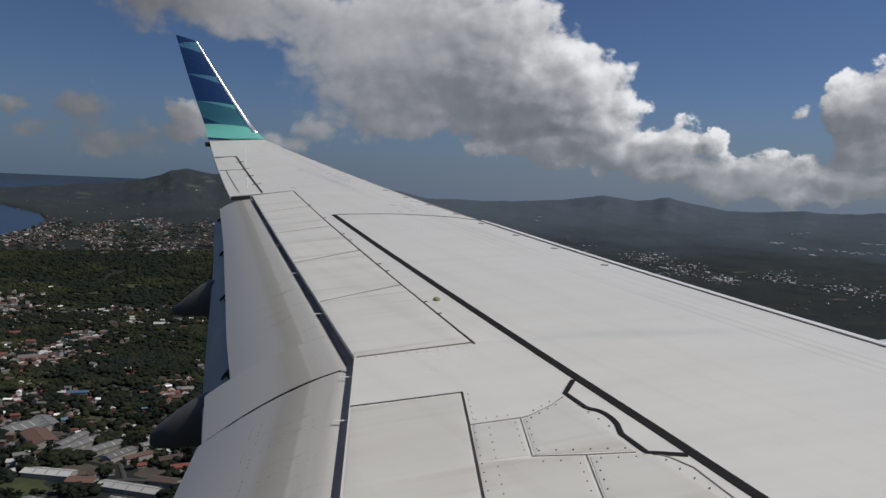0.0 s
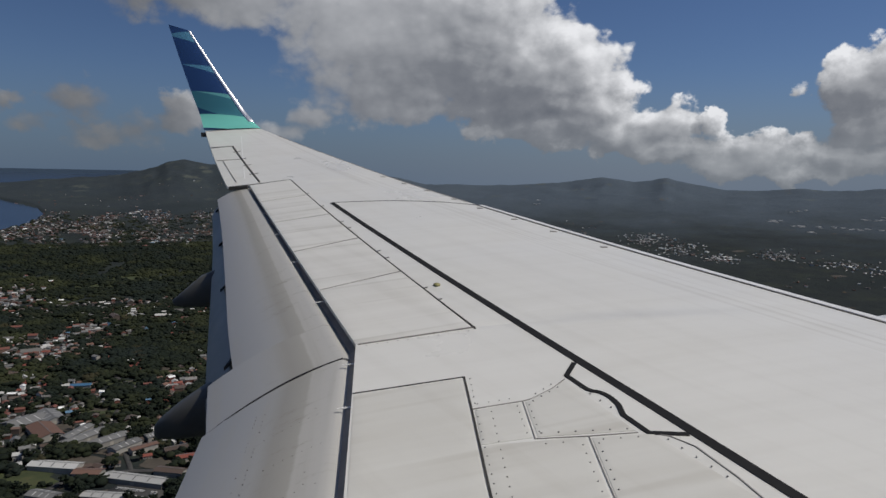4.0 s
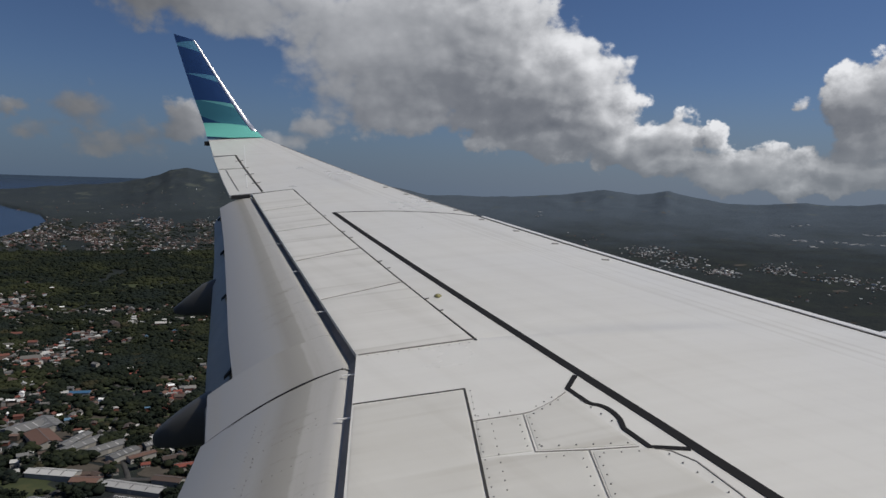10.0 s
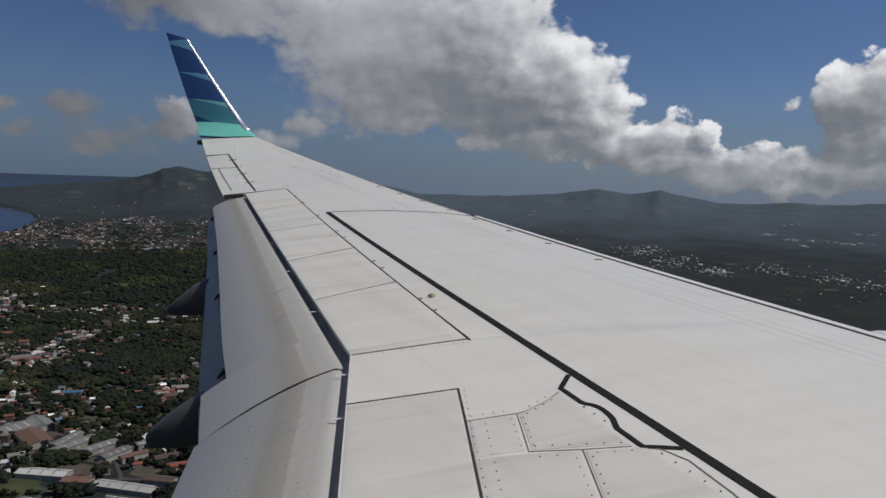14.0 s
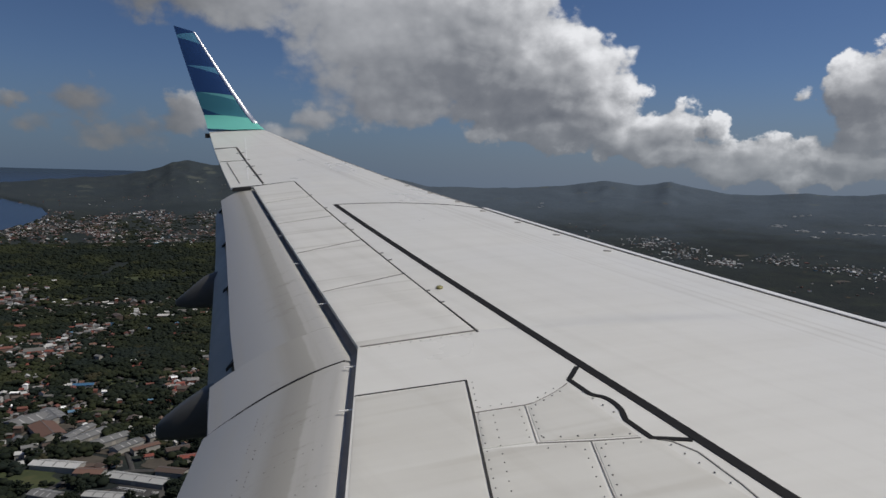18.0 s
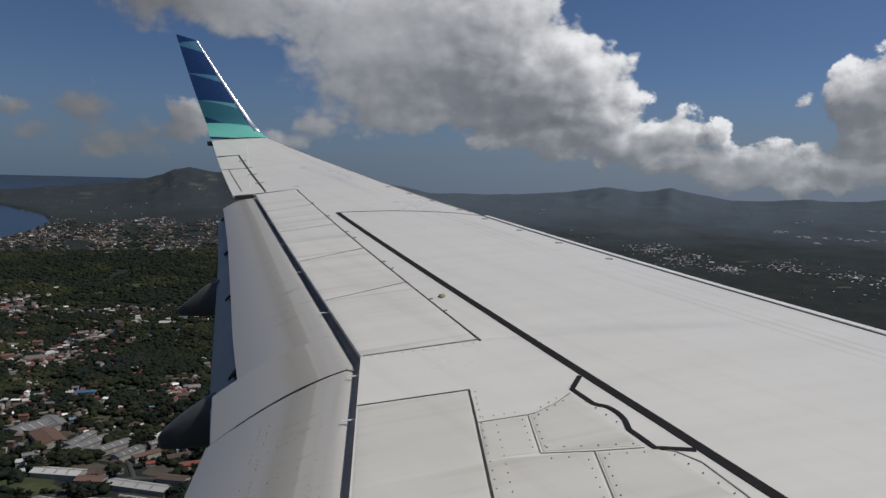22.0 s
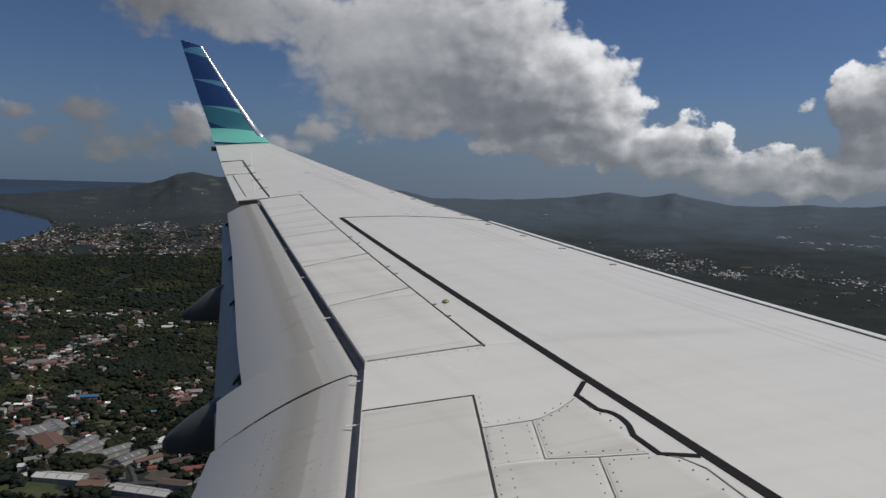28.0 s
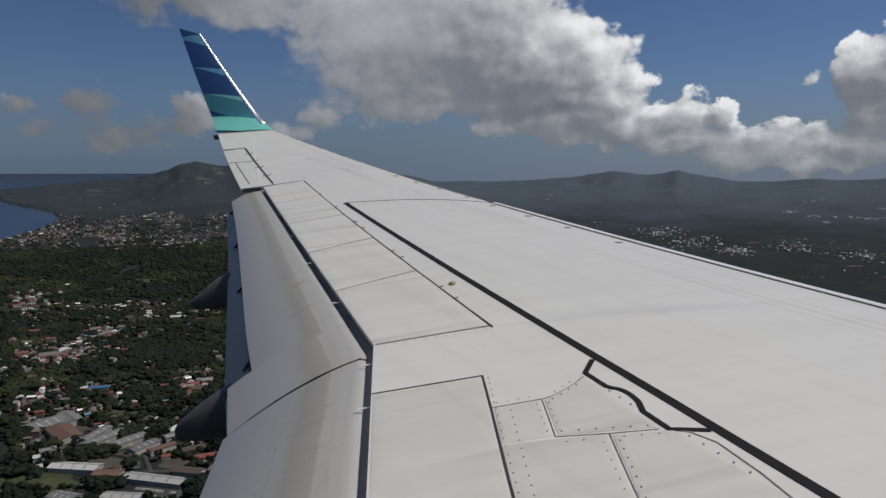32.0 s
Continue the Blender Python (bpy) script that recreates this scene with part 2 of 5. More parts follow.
def plain(name, colour, rough=0.6, metal=0.0, vary=0.25, scale=6.0):
    m, q, s = material(name, rough, metal)
    f = q.noise(coords(q), scale, 5, 0.6)
    dark = tuple(c * (1 - vary) for c in colour)
    q.put(s.inputs["Base Color"], q.mix(q.step(f, 0.3, 0.7), dark, colour))
    return m


SPOIL = paint("spoiler_paint", (0.665, 0.66, 0.625), (0.46, 0.45, 0.41), 0.38, 0.9, 0.42)
WHITE = paint("wing_paint", (0.66, 0.658, 0.625), (0.50, 0.49, 0.45), 0.31, 0.5, 0.4)
PANEL = paint("panel_paint", (0.60, 0.597, 0.56), (0.44, 0.425, 0.38), 0.4, 0.74, 0.42)
GREYP = plain("blue_grey_flap_paint", (0.37, 0.345, 0.30), 0.42, 0, 0.2, 2.0)
PODP = plain("grey_fairing_paint", (0.095, 0.095, 0.09), 0.45, 0, 0.25, 2.0)
LINE = plain("black_line_paint", (0.012, 0.012, 0.013), 0.8, 0, 0.3, 8.0)
LINE.node_tree.nodes["Principled BSDF"].inputs["Specular IOR Level"].default_value = 0.25
SEAL = plain("dark_sealant", (0.045, 0.043, 0.04), 0.8, 0, 0.4, 20.0)
FADED = plain("worn_grey_sealant", (0.26, 0.25, 0.235), 0.7, 0, 0.3, 14.0)
WORN = plain("pale_worn_sealant", (0.42, 0.41, 0.39), 0.6, 0, 0.2, 10.0)
COVE = plain("dark_grey_primer", (0.50, 0.425, 0.34), 0.9, 0, 0.25, 5.0)
STEEL = plain("fastener_metal", (0.27, 0.26, 0.25), 0.4, 0.7, 0.4, 60.0)
BRASS = plain("filler_cap_yellow_metal", (0.34, 0.31, 0.13), 0.5, 0.2, 0.4, 40.0)
CHROME = plain("polished_leading_edge", (0.93, 0.93, 0.94), 0.3, 0.9, 0.06, 3.0)


def livery():
    """Feathered bands of blue, teal and mint; u runs from rear to front edge, v up the winglet."""
    m, q, s = material("winglet_livery", 0.32)
    uv = q.n.new("ShaderNodeUVMap")
    uv.uv_map = "UVMap"
    u, v, _ = q.xyz(uv.outputs[0])

    def under(v0, v1, bow=0.0):
        edge = q.math("ADD", q.math("MULTIPLY", u, v1 - v0), v0)
        if bow:
            edge = q.math("ADD", edge, q.math("MULTIPLY", q.math("MULTIPLY", u, q.math("SUBTRACT", 1.0, u)), bow))
        return q.math("LESS_THAN", v, edge)

    def band(lo, hi, bow=0.0):
        return q.math("MULTIPLY", under(*hi, bow), q.math("SUBTRACT", 1.0, under(*lo, bow)))

    col = q.mix(q.noise(coords(q), 1.5, 4, 0.6), (0.017, 0.048, 0.145), (0.024, 0.066, 0.19))
    sky_blue, teal, mint = (0.085, 0.24, 0.37), (0.042, 0.165, 0.215), (0.15, 0.50, 0.43)
    col = q.mix(band((0.905, 0.83), (0.93, 0.94), 0.02), col, sky_blue)
    col = q.mix(band((0.652, 0.545), (0.652, 0.615), 0.02), col, sky_blue)
    col = q.mix(under(0.40, 0.345, 0.025), col, teal)
    col = q.mix(band((0.405, 0.295), (0.40, 0.345), 0.025), col, (0.12, 0.36, 0.37))
    col = q.mix(band((0.165, 0.15), (0.245, 0.03)), col, (0.012, 0.045, 0.11))
    col = q.mix(under(0.172, 0.118, 0.04), col, mint)
    col = q.mix(under(0.028, -0.04), col, (0.015, 0.04, 0.09))
    q.put(s.inputs["Base Color"], col)
    return m


LIVERY = livery()


def flap_finish():
    """Grey flap paint: bare near the slot, oily brown behind it, with stains drawn along the span and smears along the air stream. u runs rearwards."""
    m, q, s = material("flap_paint", 0.40)
    uv = q.n.new("ShaderNodeUVMap")
    uv.uv_map = "UVMap"
    u, v, _ = q.xyz(uv.outputs[0])
    span = q.noise(q.join(q.math("MULTIPLY", u, 9.0), q.math("MULTIPLY", v, 0.5), 0.0), 1.0, 5, 0.6)
    smear = q.noise(q.join(q.math("MULTIPLY", u, 0.8), q.math("MULTIPLY", v, 7.0), 3.0), 1.0, 5, 0.65)
    fine = q.noise(q.join(q.math("MULTIPLY", u, 14.0), q.math("MULTIPLY", v, 26.0), 7.0), 1.0, 4, 0.7)
    wob = q.math("ADD", u, q.math("MULTIPLY", q.math("SUBTRACT", smear, 0.5), 0.05))
    base = q.ramp(wob, [(0.0, (0.405, 0.402, 0.387)), (0.205, (0.410, 0.403, 0.378)), (0.222, (0.329, 0.320, 0.290)), (0.38, (0.284, 0.277, 0.252)), (0.47, (0.324, 0.324, 0.315)), (0.60, (0.324, 0.330, 0.333)), (1.0, (0.302, 0.310, 0.320))])
    base = q.mix(q.step(span, 0.45, 0.75, 0.0, 0.45), base, (0.33, 0.32, 0.29))
    dirt = q.math("MULTIPLY", q.step(q.math("ADD", q.math("MULTIPLY", smear, 0.7), q.math("MULTIPLY", fine, 0.35)), 0.56, 0.74), q.step(u, 0.75, 0.25))
    base = q.mix(q.math("MULTIPLY", dirt, 0.75), base, (0.18, 0.165, 0.135))
    q.put(s.inputs["Base Color"], base)
    return m


FLAP = flap_finish()


# ---- the wing: x ahead, y outboard, z up from its root, in the aeroplane's own axes ----
AXES = Matrix(((0.99879, -0.00207, -0.04906), (0.0, 0.99911, -0.04225), (0.0491, 0.0422, 0.9979))).to_4x4()
FLYING = Matrix.Translation((0, 0, 300)) @ AXES
TIP = 16.95


def edge_z(y):
    return (y - 1.88) * 0.105 + 0.65 * (max(y - 2, 0) / 15) ** 3


def nose_x(y):
    inner = min(max((12.5 - y) / 3.0, 0.0), 1.0)
    return -(y - 1.88) * 0.523 - 0.24 * (max(y - 12.6, 0) / 4.1) ** 1.7 + 0.062 * inner * inner * (3 - 2 * inner)


def tail_x(y):
    return -9.3 + 0.262 * (16.9 - y)


def rim_x(y):
    """The rear edge outboard of the flaps."""
    base = -(y - 1.88) * 0.523
    return base - lerp(0.938, 0.985, (y - 12.1) / 4.8) * (base - tail_x(y))


def lerp(a, b, t):
    return a + (b - a) * t


def top_z(x, y):
    base = -(y - 1.88) * 0.523
    chord = base - tail_x(y)
    s = min(max((base - x) / chord, 0), 1)
    return edge_z(y) + chord * 0.6 * (0.16 * s * (1 - s) ** 1.5 - 0.012 * s)


def at_s(s, y):
    """x at the part s of the straight-edged chord."""
    base = -(y - 1.88) * 0.523
    return base - s * (base - tail_x(y))


def part(name, data, mat, parent, label=""):
    """Links a mesh, or (vertices, faces), as one mesh object under a thing or a part."""
    if isinstance(data, tuple):
        me = bpy.data.meshes.new(name)
        me.from_pydata(data[0], [], data[1])
        me.validate()
        b = bmesh.new()
        b.from_mesh(me)
        bmesh.ops.recalc_face_normals(b, faces=b.faces)
        b.to_mesh(me)
        b.free()
        data = me
    if mat and not data.materials:
        data.materials.append(mat)
    ob = new(name, data)
    ob.parent = parent
    if label:
        ob["label"] = label
    return ob


def smooth(ob, angle=40):
    me = ob.data
    me.polygons.foreach_set("use_smooth", [True] * len(me.polygons))
    me.set_sharp_from_angle(angle=radians(angle))
    return ob


def thing(name, label, category, m=None, group="", kind=""):
    ob = new(name)
    ob.empty_display_size = 0.1
    if m is not None:
        ob.matrix_world = m
    return tagged(ob, label, category, group, kind)


def grid_faces(nu, nv, start=0, flip=False):
    f = []
    for i in range(nu - 1):
        for j in range(nv - 1):
            a = start + i * nv + j
            q = (a, a + 1, a + nv + 1, a + nv)
            f.append(q[::-1] if flip else q)
    return f


def sheet(points, thickness):
    """A closed slab: points[i][j] is its upper face."""
    nu, nv = len(points), len(points[0])
    top = [p for row in points for p in row]
    v = top + [(p[0], p[1], p[2] - thickness) for p in top]
    n = len(top)
    f = grid_faces(nu, nv) + grid_faces(nu, nv, n, True)
    ring = [j for j in range(nv)] + [i * nv + nv - 1 for i in range(1, nu)] + [(nu - 1) * nv + j for j in range(nv - 2, -1, -1)] + [i * nv for i in range(nu - 2, 0, -1)]
    for a, b in zip(ring, ring[1:] + ring[:1]):
        f.append((b, a, a + n, b + n))
    return v, f


def dome(centre, radii):
    v, n = [], 20
    for i in range(13):
        a = math.pi * i / 12
        v += [(centre[0] + radii[0] * math.sin(a) * math.cos(2 * math.pi * j / n), centre[1] + radii[1] * math.cos(a), centre[2] + radii[2] * math.sin(a) * math.sin(2 * math.pi * j / n)) for j in range(n + 1)]
    return v, grid_faces(13, n + 1)


def plate(corners, nu, nv, lift=0.0, thickness=0.02, edge=0.004):
    """A skin panel that follows the wing; corners (x, y) in order round it; its rim is eased."""
    (ax, ay), (bx, by), (cx, cy), (dx, dy) = corners
    us = [0, 0.012] + [i / nu for i in range(1, nu)] + [0.988, 1]
    vs = [0, 0.012] + [i / nv for i in range(1, nv)] + [0.988, 1]
    rows = []
    for i, u in enumerate(us):
        row = []
        for j, w in enumerate(vs):
            x, y = lerp(lerp(ax, dx, u), lerp(bx, cx, u), w), lerp(lerp(ay, dy, u), lerp(by, cy, u), w)
            rim = i in (0, len(us) - 1) or j in (0, len(vs) - 1)
            row.append((x, y, top_z(x, y) + lift - (edge if rim else 0)))
        rows.append(row)
    return sheet(rows, thickness)


def ribbon(path, width, lift=0.004, thickness=0.006, gap=0.09, ends=None):
    """A strip of paint or sealant laid along (x, y) points on the wing's upper face."""
    pts = []
    for (x0, y0), (x1, y1) in zip(path, path[1:]):
        n = max(1, int(math.hypot(x1 - x0, y1 - y0) / gap))
        pts += [(lerp(x0, x1, i / n), lerp(y0, y1, i / n)) for i in range(n)]
    pts.append(path[-1])
    rows = []
    for i, (x, y) in enumerate(pts):
        a, b = pts[max(i - 1, 0)], pts[min(i + 1, len(pts) - 1)]
        tx, ty = b[0] - a[0], b[1] - a[1]
        d = math.hypot(tx, ty) or 1
        w = width if ends is None else lerp(width, ends, i / (len(pts) - 1))
        nx, ny = -ty / d * w / 2, tx / d * w / 2
        rows.append([(x + e * nx, y + e * ny, top_z(x + e * nx, y + e * ny) + lift) for e in (-1, 0, 1)])
    return sheet(rows, thickness)


wing = thing("airliner_wing", "white swept airliner wing with grey flaps and blue winglet", "aeroplane wing", FLYING)

S_HINGE = lambda y: lerp(0.648, 0.584, (y - 6.2) / 6.1)
S_SLOT = lambda y: lerp(0.847, 0.820, (y - 6.1) / 6.0)
Y_IN, Y_OUT = 6.235, 12.14


def rear_x(y):
    """The rear edge of the fixed skin."""
    if y < Y_IN:
        return -5.825
    if y < Y_OUT:
        return at_s(S_HINGE(y), y)
    return at_s(0.755, y) if y < 15.36 else rim_x(y)


def wing_box():
    ys = sorted({1.9 + i * 0.25 for i in range(60)} | {Y_IN - 0.001, Y_IN, Y_OUT - 0.001, Y_OUT, 15.359, 15.36, TIP} | {16 + i * 0.1 for i in range(10)})
    ys = [y for y in ys if y <= TIP]
    rows = []
    for y in ys:
        x0, x1, slat = nose_x(y), rear_x(y), 0.02 if y < 10.4 else 0.0
        row = []
        c = x0 - tail_x(y)
        # underside, nose, upper face
        for t in (1, 0.75, 0.5, 0.25, 0.1, 0.03):
            row.append((lerp(x0, x1, t), y, edge_z(y) - 0.10 * c * math.sqrt(t) * (1.12 - t) - 0.015 * c))
        for t, h in ((0.0, -0.022), (-0.008, -0.014), (-0.006, -0.006)):
            row.append((x0 - t * c, y, edge_z(y) + h * c))
        for t in [0.004, 0.012, 0.03, 0.06] + [0.1 + 0.05 * i for i in range(19)]:
            x = lerp(x0, x1, t)
            row.append((x, y, top_z(x, y)))
        rows.append(row)
    v = [p for r in rows for p in r]
    n = len(rows[0])
    f = grid_faces(len(rows), n)
    for i in range(len(rows) - 1):
        f.append((i * n, i * n + n, i * n + 2 * n - 1, i * n + n - 1))
    f += [tuple(range(n)), tuple(range(len(v) - n, len(v)))[::-1]]
    return v, f


smooth(part("wing_skin", wing_box(), WHITE, wing, "white painted wing skin with faint streaks"), 30)

# dark bay under the spoilers and the slot ahead of the flaps
bay = [[(at_s(s, y), y, top_z(at_s(s, y), y) - d) for s, d in ((S_HINGE(y) - 0.01, 0.03), (S_SLOT(y) - 0.03, 0.05), (S_SLOT(y) + 0.02, 0.10), (S_SLOT(y) + 0.07, 0.17))] for y in [6.0 + i * 0.31 for i in range(21)]]
smooth(part("slot_bay", sheet(bay, 0.05), COVE, wing, "dark grey bay in front of the flap"))
bay = [[(x, y, top_z(-5.83, y) - d) for x, d in ((-5.80, 0.04), (-5.88, 0.08), (-6.0, 0.16))] for y in (3.0, 3.8, 4.6, 5.4, 6.16)]
smooth(part("slot_bay", sheet(bay, 0.05), COVE, wing, "dark grey bay in front of the flap"))

# flight spoilers
HINGE_CUTS, REAR_CUTS = [6.232, 7.647, 8.897, 10.055, 11.2, 12.28], [6.125, 7.332, 8.577, 9.862, 11.0, 12.11]
for i in range(5):
    g = 0.005 if i < 3 else 0.0025
    ha, hb, ra, rb = HINGE_CUTS[i] + g, HINGE_CUTS[i + 1] - g, REAR_CUTS[i] + g, REAR_CUTS[i + 1] - g
    quad = [(at_s(S_HINGE(ha), ha) - 0.008, ha), (at_s(S_SLOT(ra), ra), ra), (at_s(S_SLOT(rb), rb), rb), (at_s(S_HINGE(hb), hb) - 0.008, hb)]
    smooth(part("spoiler", plate(quad, 14, 8, 0.005, 0.03, 0.002), SPOIL, wing), 30)
for i in range(1, 5):
    part("spoiler_joint", ribbon([(at_s(S_SLOT(REAR_CUTS[i]), REAR_CUTS[i]) + 0.01, REAR_CUTS[i]), (at_s(S_HINGE(HINGE_CUTS[i]), HINGE_CUTS[i]) - 0.01, HINGE_CUTS[i])], 0.0055, 0.008, 0.010), FADED if i < 3 else WORN, wing)
# hinge fittings along the spoilers' front edge
for y in (6.85, 7.15, 8.1, 8.35, 9.35, 9.65, 10.5, 11.3):
    x = at_s(S_HINGE(y), y)
    part("hinge_fitting", ribbon([(x - 0.016, y - 0.006), (x + 0.030, y + 0.006)], 0.010, 0.007, 0.01), STEEL, wing)
part("hinge_line", ribbon([(at_s(S_HINGE(6.2), 6.2) + 0.004, 6.2), (at_s(S_HINGE(12.24), 12.24) + 0.004, 12.24)], 0.011, 0.008, 0.012), SEAL, wing, "dark sealant line along the spoiler hinges")
part("end_seam", ribbon([(-5.81, 6.118), (-5.0, 6.224)], 0.007, 0.008, 0.010), FADED, wing)
part("end_seam", ribbon([(at_s(S_SLOT(12.1), 12.1), 12.13), (at_s(S_HINGE(12.27), 12.27), 12.27)], 0.012, 0.008, 0.010), SEAL, wing)

# broad black line on the upper skin, and the thin seam from its end to the front edge
part("black_line", ribbon([(-6.268, 10.652), (-5.442, 8.357), (-4.874, 6.754), (-4.488, 5.654), (-4.227, 4.914), (-3.78, 3.60), (-3.4, 2.5)], 0.058, 0.004, 0.006, ends=0.060), LINE, wing, "broad black line painted along the wing")
part("skin_seam", ribbon([(-6.27, 10.655), (-5.49, 10.615), (-4.768, 10.505), (-4.42, 10.40)], 0.014), SEAL, wing)
part("skin_seam", ribbon([(nose_x(10.4) - 0.022, 10.4), (nose_x(7) - 0.03, 7.0), (nose_x(4) - 0.04, 4.0)], 0.018), SEAL, wing, "dark gap behind the slat")
# dark strip added on the outer front edge for its gap and shaded underside
part("edge_wear", ribbon([(nose_x(y) - 0.012, y) for y in (10.6, 11.5, 12.5, 13.5, 14.5, 15.5, 16.2)], 0.020, 0.003, 0.004), FADED, wing, "dark strip along the front edge for its underside")


def slat():
    rows = []
    for i in range(28):
        y = 4.0 + i * (10.38 - 4.0) / 27
        x, z, c = nose_x(y), edge_z(y), 0.011 * (nose_x(y) - tail_x(y))
        rows.append([(x + c * a, y, z + c * b) for a, b in ((-0.15, 0.10), (0.5, 0.20), (1.2, 0.12), (1.8, -0.4), (2.1, -1.3), (2.0, -2.6), (1.3, -4.0), (-1.0, -5.0))])
    return sheet(rows, 0.012)


SLATP = plain("bright_slat_paint", (0.74, 0.74, 0.74), 0.3, 0, 0.08, 3.0)
smooth(part("slat", slat(), SLATP, wing, "pale leading edge slat"), 50)


smooth(part("slat_fairing", dome((-1.93, 5.88, 0.39), (0.17, 0.48, 0.075)), SLATP, wing, "rounded white fairing at the slat's inner end"), 60)

# thrust-gate outline: a thinner black line with a rounded bay in it
gate = [(-4.487, 5.525), (-4.577, 5.363), (-4.511, 5.174)]
for i in range(1, 9):
    a = i / 9 * math.pi / 2
    gate.append((-4.505 + 0.108 * math.sin(a) + 0.0, 4.90 + 0.25 * math.cos(a) ** 0.8))
gate += [(-4.41, 4.861), (-4.346, 4.668), (-4.163, 4.618)]
part("black_outline", ribbon(gate, 0.030, 0.005, 0.006, 0.03), LINE, wing, "black outline with a rounded bay")

# access panels near the root
ACCESS = [
    [(-5.815, 5.40), (-5.175, 5.46), (-5.20, 4.0), (-5.81, 4.0)],
    [(-5.155, 5.07), (-4.895, 5.10), (-4.912, 4.735), (-5.168, 4.72)],
    [(-4.875, 5.10), (-4.595, 5.31), (-4.40, 4.70), (-4.885, 4.735)],
    [(-5.172, 4.716), (-4.655, 4.690), (-4.70, 4.0), (-5.19, 4.0)],
    [(-4.63, 4.68), (-4.33, 4.66), (-4.06, 4.0), (-4.68, 4.0)],
]
for a in ACCESS:
    cx, cy = sum(p[0] for p in a) / 4, sum(p[1] for p in a) / 4
    inner = [(lerp(x, cx, 0.006), lerp(y, cy, 0.006)) for x, y in a]
    smooth(part("access_panel", plate(inner, 8, 8, 0.003, 0.012, 0.001), PANEL, wing, "off-white screwed access panel"), 30)
for path, w, m in (
        ([(-5.82, 5.412), (-5.166, 5.478)], 0.009, SEAL), ([(-5.166, 5.478), (-5.17, 5.1), (-5.184, 4.408), (-5.19, 3.8)], 0.012, SEAL),
        ([(-5.165, 5.084), (-4.885, 5.114), (-4.831, 5.13), (-4.70, 5.22), (-4.60, 5.32)], 0.005, FADED),
        ([(-4.885, 5.114), (-4.90, 4.723)], 0.0045, FADED), ([(-4.90, 4.723), (-4.639, 4.694), (-4.397, 4.681)], 0.0045, FADED),
        ([(-4.639, 4.694), (-4.665, 4.323), (-4.69, 3.9)], 0.005, FADED),
        ([(-4.345, 4.667), (-4.26, 4.62), (-4.18, 4.51), (-4.107, 4.237), (-4.05, 3.9)], 0.006, FADED)):
    part("panel_joint", ribbon(path, w, 0.004, 0.008, 0.04), m, wing)

disc = bmesh.new()
bmesh.ops.create_cone(disc, cap_ends=True, segments=8, radius1=0.0046, radius2=0.0036, depth=0.004)
SCREW = bpy.data.meshes.new("screw")
disc.to_mesh(SCREW)
disc.free()
SCREW.materials.append(STEEL)


def screws(path, pitch, lift=0.010, size=1.0):
    left = 0.0
    for (x0, y0), (x1, y1) in zip(path, path[1:]):
        d = math.hypot(x1 - x0, y1 - y0)
        t = left
        while t < d:
            x, y = lerp(x0, x1, t / d), lerp(y0, y1, t / d)
            ob = new("screw", SCREW)
            ob.parent = wing
            ob.location, ob.scale = (x, y, top_z(x, y) + lift), (size, size, 1)
            t += pitch
        left = t - d


for path, pitch, size in (
        ([(-5.135, 5.44), (-5.15, 4.95), (-5.16, 4.3)], 0.075, 0.8), ([(-5.07, 5.03), (-5.10, 4.2)], 0.075, 0.8),
        ([(-4.925, 5.06), (-4.93, 4.76)], 0.07, 0.8), ([(-4.86, 5.06), (-4.868, 4.76)], 0.07, 0.8),
        ([(-4.86, 4.765), (-4.43, 4.72)], 0.085, 1.2), ([(-4.86, 4.665), (-4.70, 4.655)], 0.085, 0.9), ([(-4.58, 4.65), (-4.36, 4.635)], 0.085, 0.9),
        ([(-4.83, 5.10), (-4.63, 5.255)], 0.07, 1.2), ([(-4.80, 5.18), (-4.64, 5.31)], 0.07, 0.9), ([(-4.54, 5.2), (-4.44, 4.93)], 0.09, 1.2),
        ([(-4.61, 4.62), (-4.65, 4.1)], 0.075, 1.0), ([(-4.69, 4.62), (-4.72, 4.1)], 0.075, 0.8), ([(-4.28, 4.59), (-4.13, 4.2)], 0.09, 1.0),
        ([(-5.13, 5.13), (-4.90, 5.155)], 0.06, 0.7), ([(-5.75, 6.09), (-5.05, 6.165)], 0.07, 0.7)):
    screws(path, pitch, 0.005, size)

# yellow filler cap, and small raised fittings along the front
cap = part("filler_cap", dome((-5.19, 7.20, top_z(-5.19, 7.2) + 0.004), (0.030, 0.045, 0.016)), BRASS, wing, "small yellow metal cap")
for x, y in ((-5.60, 12.35), (-5.30, 11.83), (-5.00, 11.33), (-4.68, 10.75), (-4.42, 10.18), (-4.10, 9.55), (-3.79, 8.93), (-3.45, 8.24)):
    part("skin_fitting", ribbon([(x - 0.035, y), (x, y), (x + 0.035, y)], 0.03, 0.008, 0.010, 0.05, ends=0.02), FADED, wing)

# aileron with its tab
ail = [[(lerp(at_s(0.762, y), rim_x(y), t), y, top_z(lerp(at_s(0.762, y), rim_x(y), t), y) - 0.012 * t * t) for t in (0, 0.03, 0.25, 0.5, 0.75, 1)] for y in [12.2 + i * 0.26 for i in range(13)]]
aileron = smooth(part("aileron", sheet(ail, 0.03), WHITE, wing, "white aileron with dark hinge gaps"), 30)
part("hinge_gap", ribbon([(at_s(0.755, 12.3), 12.3), (at_s(0.747, 15.34), 15.34)], 0.026), SEAL, aileron)
part("end_gap", ribbon([(at_s(0.745, 15.35), 15.35), (rim_x(15.37) + 0.02, 15.37)], 0.02), FADED, aileron)
